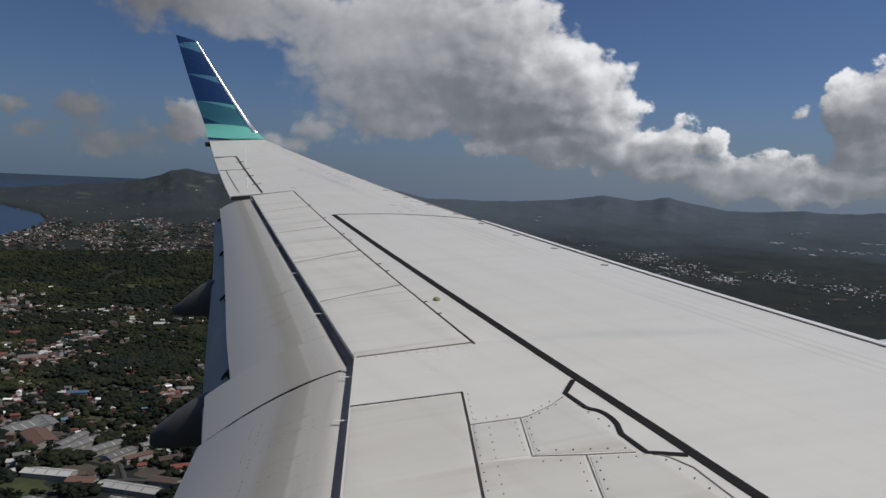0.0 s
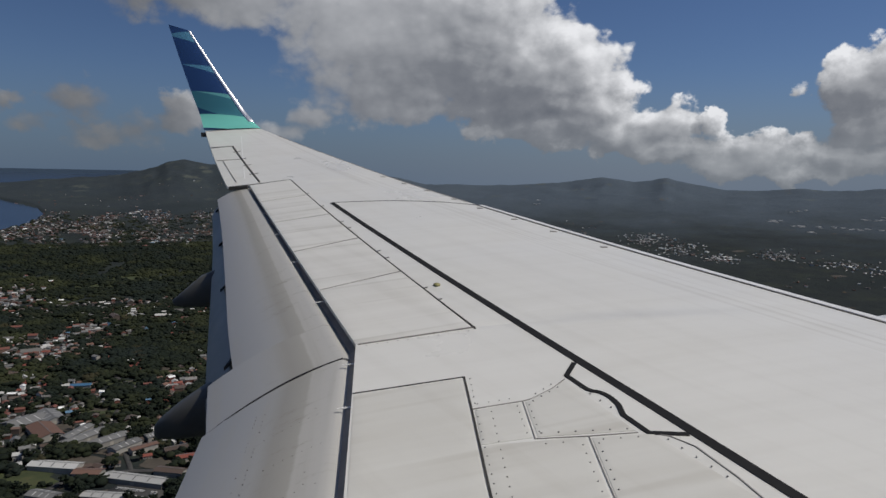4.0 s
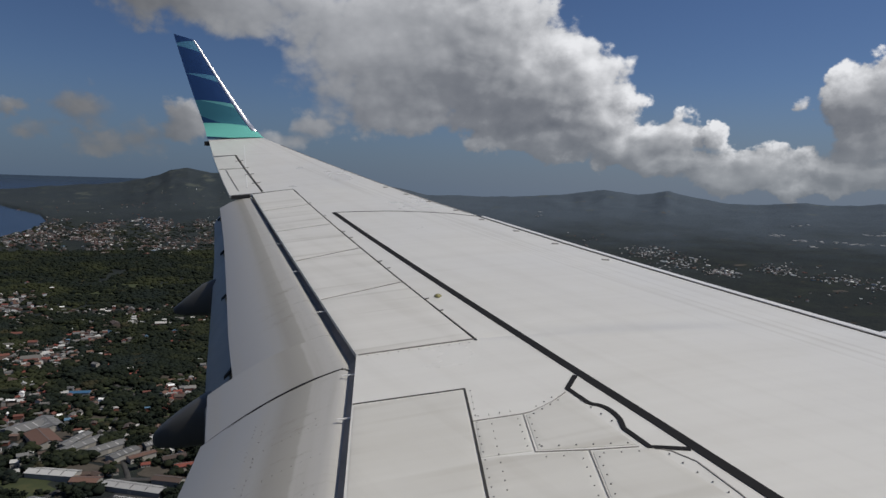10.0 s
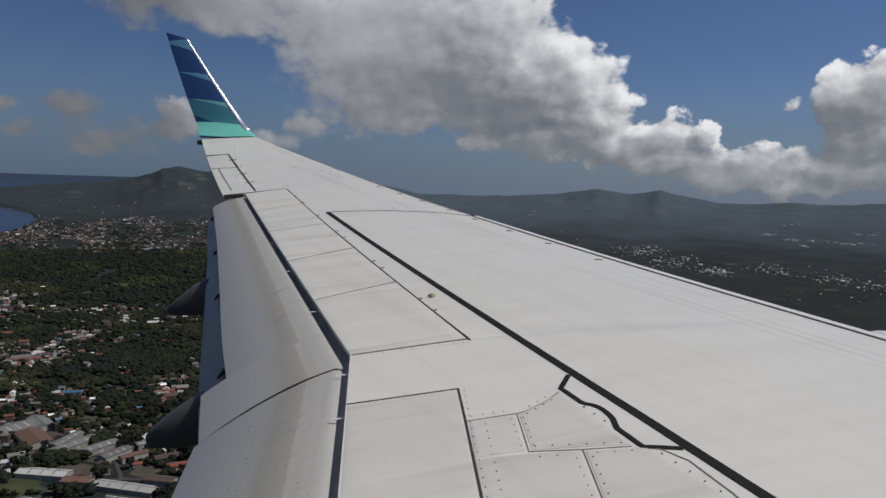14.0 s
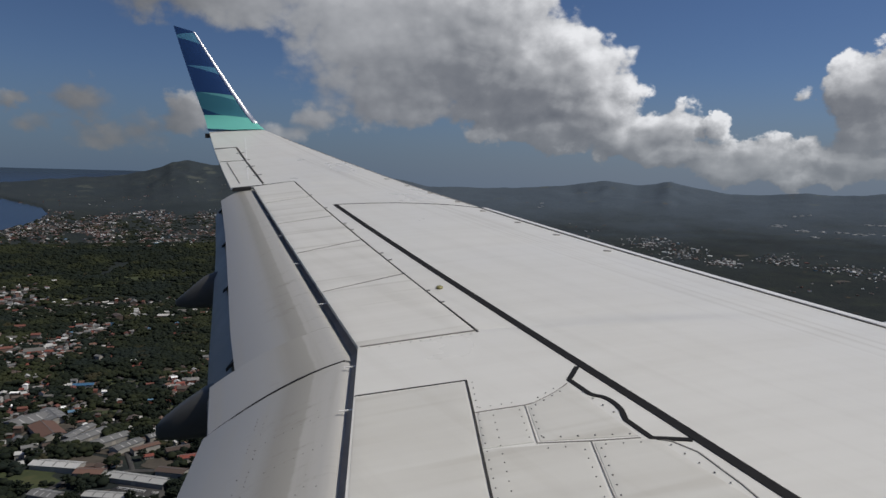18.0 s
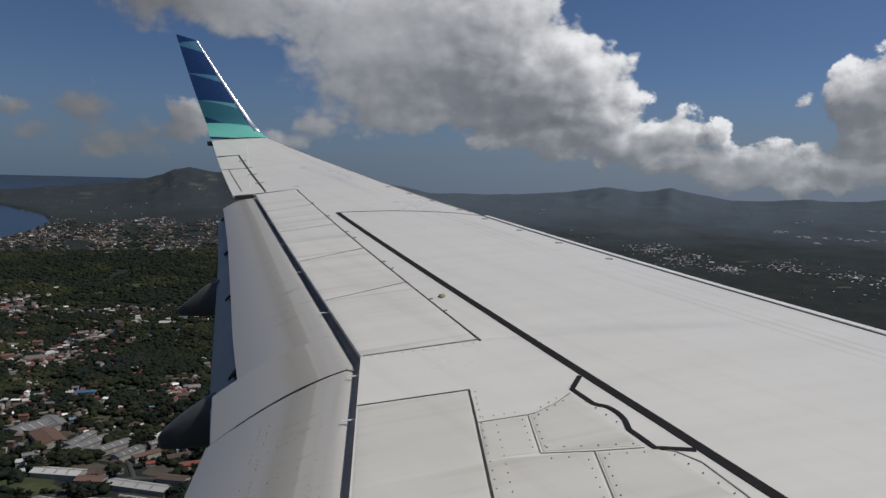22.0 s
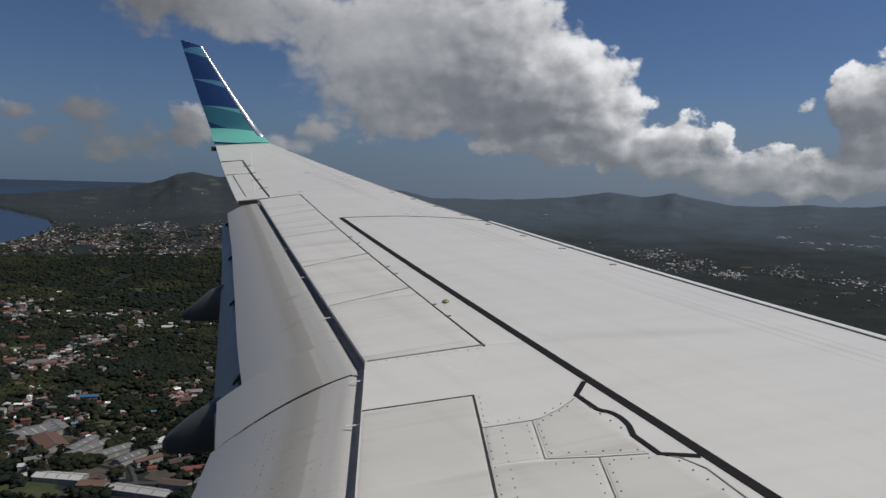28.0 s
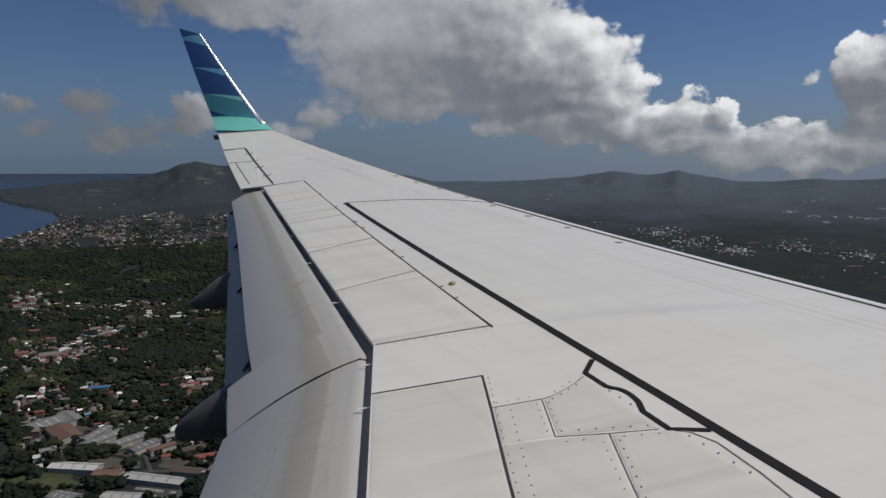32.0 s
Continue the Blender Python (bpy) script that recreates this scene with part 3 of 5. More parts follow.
part("tab_gap", ribbon([(at_s(0.745, 14.14), 14.14), (rim_x(14.18) + 0.02, 14.18)], 0.014), FADED, aileron)
part("tab_gap", ribbon([(at_s(0.90, 14.1), 14.1), (at_s(0.88, 12.44), 12.44)], 0.010), FADED, aileron)
PALE_GLOSS = plain("pale_gloss", (0.80, 0.80, 0.785), 0.3, 0, 0.1, 30.0)
# two thin pale streaks laid near the tip
part("pale_streak", ribbon([(-8.42, 16.2), (-8.03, 14.2), (-7.98, 14.0)], 0.014, 0.005, 0.006), PALE_GLOSS, wing)
part("pale_streak", ribbon([(-7.93, 13.7), (-7.72, 12.6)], 0.012, 0.005, 0.006), PALE_GLOSS, wing)
for y in (12.9, 13.6, 14.15, 14.8):
    x = at_s(0.748, y)
    part("hinge_fitting", ribbon([(x - 0.07, y - 0.02), (x + 0.06, y + 0.02)], 0.018, 0.008, 0.012), STEEL, aileron)
part("end_seam", ribbon([(rim_x(12.16) + 0.03, 12.13), (at_s(0.83, 12.13), 12.13)], 0.05, 0.0, 0.05), SEAL, aileron)


# ---- flaps, partly run out ----
def slot_x(y):
    """The front of the flap's visible face."""
    if y < 6.04:
        return -5.922
    return at_s(S_SLOT(y), y) - lerp(0.110, 0.045, min((y - 6.05) / 4.5, 1))


def flap_point(y, u, chord):
    x0 = slot_x(y)
    near = min(max((6.8 - y) / 0.6, 0.0), 1.0)
    return (x0 - chord * u, y - (0.24 + 0.065 * near) * u, top_z(x0, y) - 0.05 - chord * (0.19 * u + 0.23 * u * u))


def flap_chord(y):
    near = min(max((7.8 - y) / 1.1, 0.0), 1.0)
    return lerp(0.662, 0.392, (y - 6.6) / 5.2) - 0.026 * near * near


def main_flap(name, y0, y1, chord, n, parent, label=""):
    us = (0, 0.05, 0.12, 0.15, 0.25, 0.4, 0.55, 0.7, 0.85, 0.95, 1.0)
    rows, uv = [], []
    for i in range(n):
        y = lerp(y0, y1, i / (n - 1))
        c = chord(y)
        x0, _, z0 = flap_point(y, 0, c)
        row = [(x0 + 0.16, y, z0 - 0.13), (x0 + 0.09, y, z0 - 0.035), (x0 + 0.03, y, z0 - 0.006)]
        row += [flap_point(y, u, c) for u in us]
        rows.append(row)
        uv += [(u, y) for u in (0, 0, 0) + us]
    ob = smooth(part(name, sheet(rows, 0.025), FLAP, parent, label), 30)
    layer = ob.data.uv_layers.new(name="UVMap")
    for loop in ob.data.loops:
        layer.data[loop.index].uv = uv[loop.vertex_index % len(uv)]
    return ob


out_flap = main_flap("outboard_flap", 6.68, 12.24, flap_chord, 24, wing, "grey stained outboard flap, partly lowered")
main_flap("flap_end", 6.05, 6.675, lambda y: lerp(0.837, 0.815, (y - 6.08) / 0.6), 5, out_flap)
in_flap = main_flap("inboard_flap", 3.4, 6.025, lambda y: lerp(0.815, 0.852, (y - 3.4) / 2.6), 12, wing, "grey riveted inboard flap")
rivets = random.Random(21)
rows = [(0.50, 5.75 - i * 0.042, 0.45) for i in range(40)] + [(0.56, 5.78 - i * 0.042, 0.55) for i in range(40)] + [(0.13, 5.9 - i * 0.05, 0.8) for i in range(34)]
rows += [(0.06 + i * 0.055, y, 0.15) for y in (5.36, 5.02, 4.66) for i in range(8)]
for u, y, miss in rows:
    if rivets.random() < miss:
        continue
    x, y, z = flap_point(y, u + rivets.uniform(-0.002, 0.002), 0.86)
    size = rivets.uniform(0.35, 0.6)
    ob = new("screw", SCREW)
    ob.parent, ob.location, ob.scale = in_flap, (x, y, z + 0.001), (size, size, 1)
# dark joint between the flaps
joint = [[(p[0], p[1] + e * (0.006 + 0.013 * min(i / 5, 1)), p[2] + 0.004) for e in (-1, 1)] for i, p in enumerate(flap_point(6.040, i / 14, 0.84) for i in range(15))]
part("flap_joint", sheet(joint, 0.02), LINE, out_flap)


def aft_flap():
    rows = []
    for i in range(24):
        y = lerp(6.25, 12.2, i / 23)
        c = flap_chord(max(y, 6.6))
        x, _, z = flap_point(y, 1, c)
        y -= 0.13
        w = lerp(0.30, 0.155, (y - 6.3) / 5.7)
        rows.append([(x + 0.03 - w * a, y, z - 0.05 - w * b) for a, b in ((0, 0), (0.15, 0.10), (0.4, 0.36), (0.7, 0.72), (0.95, 1.1))])
    return sheet(rows, 0.02)


smooth(part("aft_flap", aft_flap(), GREYP, out_flap, "blue-grey rear flap segment turned down"), 30)
for y in (6.98, 8.75, 10.3, 11.9):
    c = flap_chord(y)
    x, _, z = flap_point(y, 1, c)
    w = lerp(0.05, 0.028, (y - 6.8) / 4)
    v, f = sheet([[(x + 0.012 - a, y - 0.13 + b, z - 0.012 - a * 0.9) for b in (-w * 2.4, w * 2.4)] for a in (0, 0.04, 0.07)], 0.03)
    part("flap_notch", (v, f), SEAL, out_flap, "dark notch at the flap joint")
# brackets across the slot
for y in (4.2, 5.3, 5.88, 7.13, 8.33, 9.44, 10.5):
    x = slot_x(y)
    v, f = sheet([[(x + a, y + b + a * 0.25, top_z(x, y) - 0.024) for b in (-0.005, 0.005)] for a in (0.015, 0.095 if y < 6.05 else 0.11)], 0.006)
    part("slot_bracket", (v, f), PALE_GLOSS, wing, "pale thin bracket across the slot")


def canoe(y, stations):
    """A flap track fairing: a deep pod with a sloping top and a blunt rear end. stations: x, top, bottom, half width."""
    rows = []
    for x, top, low, w in stations:
        ring = []
        for j in range(17):
            a = 2 * math.pi * j / 16
            c, s = math.cos(a), math.sin(a)
            ring.append((x, y + w * math.copysign(abs(c) ** 0.6, c), (top + low) / 2 + (top - low) / 2 * math.copysign(abs(s) ** 0.6, s)))
        rows.append(ring)
    v = [p for r in rows for p in r]
    return v, grid_faces(len(rows), 17) + [tuple(range(16)), tuple(range(len(v) - 17, len(v) - 1))]


for y, stations in ((7.0, [(-6.0, 0.1, -0.38, 0.17), (-6.8, 0.08, -0.45, 0.17), (-7.1, -0.07, -0.455, 0.15), (-7.3, -0.20, -0.47, 0.12), (-7.44, -0.31, -0.47, 0.08), (-7.48, -0.36, -0.45, 0.04)]),
                    (9.7, [(-6.8, 0.55, 0.12, 0.14), (-7.4, 0.50, 0.03, 0.14), (-7.73, 0.37, 0.005, 0.12), (-7.92, 0.22, 0.01, 0.09), (-8.04, 0.125, 0.03, 0.06), (-8.07, 0.10, 0.06, 0.03)])):
    smooth(part("flap_track_fairing", canoe(y, stations), PODP, wing, "dark grey pointed flap track fairing"), 50)


# ---- winglet ----
def winglet():
    """Sections from the wing tip up the blended corner to the top: rear and front edge, rise."""
    def section(t):
        y = 16.95 + 0.42 * (1 - (1 - min(t / 0.22, 1)) ** 2) * 0.75 + 0.645 * max(t - 0.05, 0) / 0.95
        z = 2.245 + 2.29 * (t ** 1.35 * 0.25 + t * 0.75)
        return y, z, -9.315 - 0.815 * t ** 0.93, lerp(-8.24, -9.75, t) + 0.10 * max(1 - t / 0.2, 0) ** 2

    rows, uvs = [], []
    n = 26
    for i in range(n):
        row, uv = [], []
        for u, side in [(u, 1) for u in (0, 0.15, 0.35, 0.55, 0.75, 0.88, 0.95, 1.0)] + [(u, -1) for u in (0.95, 0.75, 0.45, 0.15)]:
            # the top edge slopes down to the front
            t = i / (n - 1) * (1.012 - 0.062 * u)
            y, z, rear, front = section(t)
            h = (0.09 if side > 0 else 0.07) * (front - rear) * math.sqrt(1 - u) * (u * 1.6 + 0.05)
            row.append((lerp(rear, front, u), y - h * 0.9 if side > 0 else y + h + 0.004, z + h * (0.25 if side > 0 else -0.2)))
            uv.append((u, t))
        rows.append(row)
        uvs.append(uv)
    m = len(rows[0])
    v = [p for r in rows for p in r]
    w = [p for r in uvs for p in r]
    f = []
    for i in range(n - 1):
        for j in range(m):
            a, b = i * m + j, i * m + (j + 1) % m
            f.append((a, b, b + m, a + m))
    f += [tuple(range(m)), tuple(range(len(v) - m, len(v)))]
    return v, f, w, rows


v, f, w, rows = winglet()
fin = smooth(part("winglet", (v, f), LIVERY, wing, "upturned winglet banded in blue, teal and mint"), 60)
layer = fin.data.uv_layers.new(name="UVMap")
for loop in fin.data.loops:
    layer.data[loop.index].uv = w[loop.vertex_index]
edge = []
for r in rows[2:]:
    nose, inn, outer = Vector(r[7]), (Vector(r[5]) + Vector(r[6])) / 2, Vector(r[8])
    mid, ax, side = (inn + outer) / 2, None, None
    ax, side = nose - mid, (outer - inn) / 2
    edge.append([tuple(mid + ax * (1.16 * math.sin(a)) + side * (-1.35 * math.copysign(abs(math.cos(a)) ** 0.6, math.cos(a)))) for a in [math.pi * i / 12 for i in range(13)]])
smooth(part("leading_edge", sheet(edge, 0.004), CHROME, fin, "polished metal leading edge"), 80)
part("tip_seam", ribbon([(-9.28, 16.93), (-8.5, 16.93), (-8.2, 16.92)], 0.05, 0.008, 0.02), PANEL, wing)
part("tail_light", sheet([[(-9.30 - a, 16.80 + b, 2.19) for b in (0, 0.16)] for a in (-0.06, 0.05)], 0.09), SEAL, wing, "dark lamp housing at the wing tip")


# ---- the cabin side round the seat: it shades and mirrors in the wing root ----
def fuselage(x0, x1, wx, wz, half_w, half_h):
    """A tube with one window opening on the wing's side."""
    mid_z, radius = 0.78, 1.88
    a0, a1 = math.asin((wz - half_h - mid_z) / radius), math.asin((wz + half_h - mid_z) / radius)
    angles = [a1 + (2 * math.pi - (a1 - a0)) * i / 44 for i in range(45)]
    xs = [lerp(x0, wx - half_w, i / 8) for i in range(9)] + [lerp(wx + half_w, x1, i / 8) for i in range(9)]
    v = [(x, radius * math.cos(a), mid_z + radius * math.sin(a)) for x in xs for a in angles]
    n = len(angles)
    f = grid_faces(len(xs), n)
    for i in range(len(xs) - 1):
        if i != 8:
            f.append((i * n + n - 1, i * n, (i + 1) * n, (i + 1) * n + n - 1))
    f += [tuple(range(n)), tuple(range(len(v) - n, len(v)))]
    return v, f


cabin = thing("fuselage", "white airliner fuselage side with one open cabin window", "fuselage", FLYING)
hull = smooth(part("hull", fuselage(-14.0, 5.0, -5.585, 1.755, 0.19, 0.20), SLATP, cabin, "plain white painted hull"), 40)
wall = hull.modifiers.new("thickness", "SOLIDIFY")
wall.thickness, wall.offset = 0.07, -1.0

# ---- land and sea ----
NEAR, REACH = 1200.0, 3600.0     # beyond NEAR the land climbs gently, and rises to the skyline some 4.8 km off


def place(az, far):
    """A point of the land: azimuth from +y towards +x, and how far off it would lie on level ground. Returns x, y, z and the scale there."""
    r = far if far < NEAR else NEAR + REACH * (1 - math.exp((NEAR - far) / REACH))
    a = radians(az)
    return r * math.sin(a) - 5.6, r * math.cos(a) + 1.4, land_z(az, r), r / far


def far_of(r):
    return r if r <= NEAR else NEAR - REACH * math.log(max(1 - (r - NEAR) / REACH, 1e-4))


def raised(far):
    """Degrees by which the far land stands higher than a level plain: the aeroplane flies nose down in these axes."""
    return 0.0 if far <= NEAR else 1.10 * (1 - math.exp((NEAR - far) / 2500.0))


def level(r):
    if r <= NEAR:
        return 0.0
    far = far_of(r)
    return CAM_Z - r * (CAM_Z / far - math.tan(radians(raised(far))))


def far_at(el):
    """How far off the land shows at the elevation el."""
    lo, hi = 400.0, 40000.0
    for _ in range(40):
        mid = (lo * hi) ** 0.5
        if -math.degrees(math.atan(CAM_Z / mid)) + raised(mid) < el:
            lo = mid
        else:
            hi = mid
    return lo


# the skyline of the land: azimuth, elevation in degrees
SKYLINE = [(-180, -0.15), (-150, 0.45), (-110, -0.05), (-60, -1.85), (-29.5, -1.75), (-27.4, -0.88), (-24, -0.56), (-21.5, -0.33), (-19.6, -0.11), (-18.3, 0.2), (-17.3, 0.5), (-16.2, 0.97), (-15.1, 1.12),
           (-14.2, 0.93), (-13.3, 0.8), (-11.5, 1.05), (-9, 1.55), (-7.3, 2.3), (-6.4, 2.17), (-5.2, 1.55), (-3.8, 1.13), (-1.5, 0.35), (0.6, 0.03), (2, -0.23), (3.4, -0.49), (7.9, -0.57),
           (10.2, -0.45), (12.4, -0.28), (14.6, -0.15), (16, 0.1), (17.2, 0.26), (18.4, 0.17), (19.8, -0.04), (20.9, 0.07), (22.1, 0.33), (23.1, 0.05), (24.3, -0.2), (26.7, -0.55), (29, -0.57),
           (30.4, -0.45), (31.6, -0.35), (32.8, -0.45), (34.1, -0.47), (36.4, -0.33), (42, 0.05), (60, 0.55), (85, -0.05), (120, 0.35), (160, -0.05), (180, -0.15)]
# shores of the bay: azimuth, elevation of the near and of the far shore
BAY = [(-70, -9.14, 4), (-36, -6.27, 4), (-31, -4.95, 4), (-29, -4.38, 1.5), (-28, -4.12, -1.58), (-27.4, -4.01, -1.79), (-26.1, -3.68, -2.1), (-25.1, -3.31, -2.35), (-24.6, -2.89, -2.79)]
RIDGE = 4330.0


def along(table, az, k=1):
    for p, q in zip(table, table[1:]):
        if p[0] <= az <= q[0]:
            t = (az - p[0]) / (q[0] - p[0])
            return lerp(p[k], q[k], t * t * (3 - 2 * t) * 0.5 + t * 0.5)
    return None


def crest(az):
    az = (az + 180) % 360 - 180
    return along(SKYLINE, az)


def ease(t):
    t = min(max(t, 0.0), 1.0)
    return t * t * (3 - 2 * t)


def land_z(az, r):
    az = (az + 180) % 360 - 180
    z = level(r)
    a = radians(az)
    x, y = r * math.sin(a), r * math.cos(a)
    if r > 2600:
        front = lerp(330.0, 560.0, ease((az + 21.0) / 4.0))
        rise = CAM_Z + RIDGE * math.tan(radians(crest(az))) - level(RIDGE)
        spurs = noise.noise((x * 0.004, y * 0.004, 1.0)) + 0.5 * noise.noise((x * 0.011, y * 0.011, 4.0))
        rise += 5.0 * (noise.noise((x * 0.009, y * 0.009, 7.7)) + 0.6 * noise.noise((x * 0.03, y * 0.03, 2.2)))
        fold = 1 + 0.28 * spurs * ease((RIDGE - 60 - r) / 200)
        z += max(0.0, rise) * math.exp(-((r - RIDGE) / (front if r < RIDGE else 260.0)) ** 2) * fold
        # behind the ridge the land falls away, to the sea on one side
        z -= (60.0 + 90.0 * ease((az - 2.0) / 8.0)) * ease((r - RIDGE - 40) / 260)
        if az < -24.6 and az > -70:
            far = far_of(r)
            el = -math.degrees(math.atan(CAM_Z / far)) + raised(far) + 0.05 * noise.noise((az * 2.2, 0.5, 0))
            inside = min(el - along(BAY, az), along(BAY, az, 2) - el)
            z -= 22.0 * ease(inside / 0.09 + 0.5)
    p = (x * 0.004, y * 0.004, 0.3)
    return z + 7.0 * noise.noise(p) * (1 if r < 1500 else 0.5) + 4.0 * ease((r - 1200) / 600)


def coast(az):
    """Level distance at which land gives way to the bay."""
    if az > -24.6:
        return 9e9
    return far_at(along(BAY, max(az, -70.0)))


GREEN, q, s = material("land_cover_and_haze", 0.95)
at = coords(q)
broad = q.noise(at, 0.0035, 6, 0.6)
mid = q.noise(at, 0.016, 6, 0.65)
fine = q.noise(at, 0.12, 5, 0.7)
col = q.ramp(mid, [(0.30, (0.016, 0.020, 0.021)), (0.48, (0.022, 0.027, 0.027)), (0.62, (0.028, 0.034, 0.029)), (0.78, (0.044, 0.047, 0.032))])
# woods in long dark stands on the plain, then haze painted up the hills
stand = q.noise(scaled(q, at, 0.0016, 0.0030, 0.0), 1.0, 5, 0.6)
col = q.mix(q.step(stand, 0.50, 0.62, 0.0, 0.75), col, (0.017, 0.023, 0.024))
# distance haze put into the base colour: pale blue with height, weaker on the left
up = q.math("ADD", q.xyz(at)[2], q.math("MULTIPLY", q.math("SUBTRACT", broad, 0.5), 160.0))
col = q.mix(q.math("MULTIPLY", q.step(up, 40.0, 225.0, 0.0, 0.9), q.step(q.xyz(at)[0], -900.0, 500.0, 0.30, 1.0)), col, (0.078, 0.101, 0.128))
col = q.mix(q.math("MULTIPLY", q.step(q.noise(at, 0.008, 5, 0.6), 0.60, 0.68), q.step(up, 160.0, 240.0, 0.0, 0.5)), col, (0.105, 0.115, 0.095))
col = q.mix(q.step(fine, 0.45, 0.75, 0.0, 0.4), col, (0.020, 0.027, 0.024))
col = q.mix(q.step(q.noise(at, 0.021, 4, 0.5), 0.70, 0.75, 0.0, 0.5), col, (0.13, 0.085, 0.05))
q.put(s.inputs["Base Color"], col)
s.inputs["Specular IOR Level"].default_value = 0.1
bump(q, s, q.math("ADD", fine, q.noise(at, 0.035, 5, 0.6)), 0.5, 5.0)

SEA, q, s = material("sea_water", 0.22)
at = coords(q)
q.put(s.inputs["Base Color"], q.mix(q.step(q.noise(at, 0.002, 5, 0.6), 0.35, 0.65), (0.030, 0.046, 0.070), (0.037, 0.056, 0.082)))
s.inputs["Specular IOR Level"].default_value = 0.35
bump(q, s, q.noise(at, 0.06, 5, 0.6), 0.08, 1.0)

AZ = [-36 + i * 0.5 for i in range(12)] + [-30 + i * 0.125 for i in range(128)] + [-14 + i * 0.25 for i in range(241)] + [49 + i * 3 for i in range(92)]
RS = [0, 120, 250, 400] + [520 + i * 40 for i in range(32)] + [1800 + i * 55 for i in range(36)] + [3780 + i * 25 for i in range(41)] + [4786]


def land():
    v = [(r * math.sin(radians(a)) - 5.6, r * math.cos(radians(a)) + 1.4, land_z(a, r)) for a in AZ for r in RS]
    n, m = len(AZ), len(RS)
    f = []
    for i in range(n):
        for j in range(m - 1):
            a, b = i * m + j, ((i + 1) % n) * m + j
            f.append((a, a + 1, b + 1, b))
    return v, f


def sheet_object(name, v, f, mat):
    me = bpy.data.meshes.new(name)
    me.from_pydata(v, [], f)
    me.polygons.foreach_set("use_smooth", [True] * len(f))
    me.materials.append(mat)
    return new(name, me)


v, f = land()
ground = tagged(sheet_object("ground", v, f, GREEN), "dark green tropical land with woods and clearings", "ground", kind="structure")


def sea_water():
    """The bay and the open sea behind the cape, out to the horizon."""
    azs = [-70 + i * 4 for i in range(10)] + [-31 + i * 0.5 for i in range(94)]
    rs = [1700 + i * 100 for i in range(30)] + [4650, 4700, 4740, 4770, 4790]
    v = []
    for a in azs:
        for r in rs:
            drop = math.tan(radians(0.9 * ease((a + 4.0) / 10.0))) * ease((r - 4300) / 490)
            v.append((r * math.sin(radians(a)) - 5.6, r * math.cos(radians(a)) + 1.4, level(r) - 3.0 - r * drop))
    return v, grid_faces(len(azs), len(rs))


v, f = sea_water()
tagged(sheet_object("water", v, f, SEA), "calm deep blue sea in a bay", "sea", kind="structure")


TAR = plain("worn_asphalt", (0.055, 0.054, 0.052), 0.9, 0, 0.3, 0.2)
DIRT = plain("packed_earth", (0.075, 0.064, 0.05), 0.95, 0, 0.35, 0.08)
TAKEN = []        # x, y, radius of built ground near by


def road(name, label, stops, width, mat):
    """A lane laid over the land through (azimuth, distance) points."""
    pts = []
    for (a0, f0), (a1, f1) in zip(stops, stops[1:]):
        pts += [(lerp(a0, a1, i / 14), lerp(f0, f1, i / 14)) for i in range(14)]
    pts.append(stops[-1])
    mid = [Vector(place(a + 0.25 * noise.noise((a * 0.8, f * 0.01, 3)), f)[:3]) for a, f in pts]
    rows = []
    for i, p in enumerate(mid):
        d = mid[min(i + 1, len(mid) - 1)] - mid[max(i - 1, 0)]
        n = Vector((-d.y, d.x, 0)).normalized() * width / 2
        rows.append([tuple(p + n * e + Vector((0, 0, 0.9))) for e in (-1, 0, 1)])
        TAKEN.append((p.x, p.y, width * 0.9))
    v, f = sheet(rows, 0.8)
    tagged(sheet_object(name, v, f, mat), label, "road", kind="structure")


road("road_1", "narrow worn asphalt road past a works yard", [(-29, 690), (-24, 760), (-19.5, 765), (-15, 742), (-11, 735)], 7, TAR)
road("road_2", "asphalt lane climbing through the village", [(-19.5, 765), (-20.5, 940), (-19.0, 1080), (-22.5, 1240), (-20.5, 1500)], 5, TAR)
road("road_3", "pale earth track between fields", [(-13, 900), (-16.5, 960), (-20.3, 1000)], 4, DIRT)
road("road_4", "pale earth track between trees", [(-27, 900), (-24.0, 1010), (-20.0, 1100), (-15, 1180)], 4, DIRT)

GRASS, q, s = material("rough_grass", 0.95)
tone = q.noise(coords(q), 0.05, 5, 0.65)
q.put(s.inputs["Base Color"], q.ramp(tone, [(0.3, (0.026, 0.036, 0.013)), (0.55, (0.042, 0.053, 0.018)), (0.75, (0.075, 0.068, 0.028))]))


def field(a0, far0, wide, deep, seed, mat, label):
    """A ragged patch of open ground laid over the land."""
    x0, y0, z0, _ = place(a0, far0)
    v, n = [], 24
    for j in range(0, 6):
        for i in range(n):
            a = 2 * math.pi * i / n
            r = j / 5 * (1 + 0.4 * noise.noise((math.cos(a) * 1.4, math.sin(a) * 1.4, seed)))
            x, y = x0 + r * wide * math.cos(a), y0 + r * deep * math.sin(a)
            v.append((x, y, land_z(math.degrees(math.atan2(x + 5.6, y - 1.4)), math.hypot(x + 5.6, y - 1.4)) + 0.5))
            if j in (2, 4) and i % 3 == 0:
                TAKEN.append((x, y, min(wide, deep) * 0.22))
    tagged(sheet_object("field", v, grid_faces(6, n) + [(j * n + n - 1, j * n, (j + 1) * n, (j + 1) * n + n - 1) for j in range(5)], mat), label, "field", kind="structure")


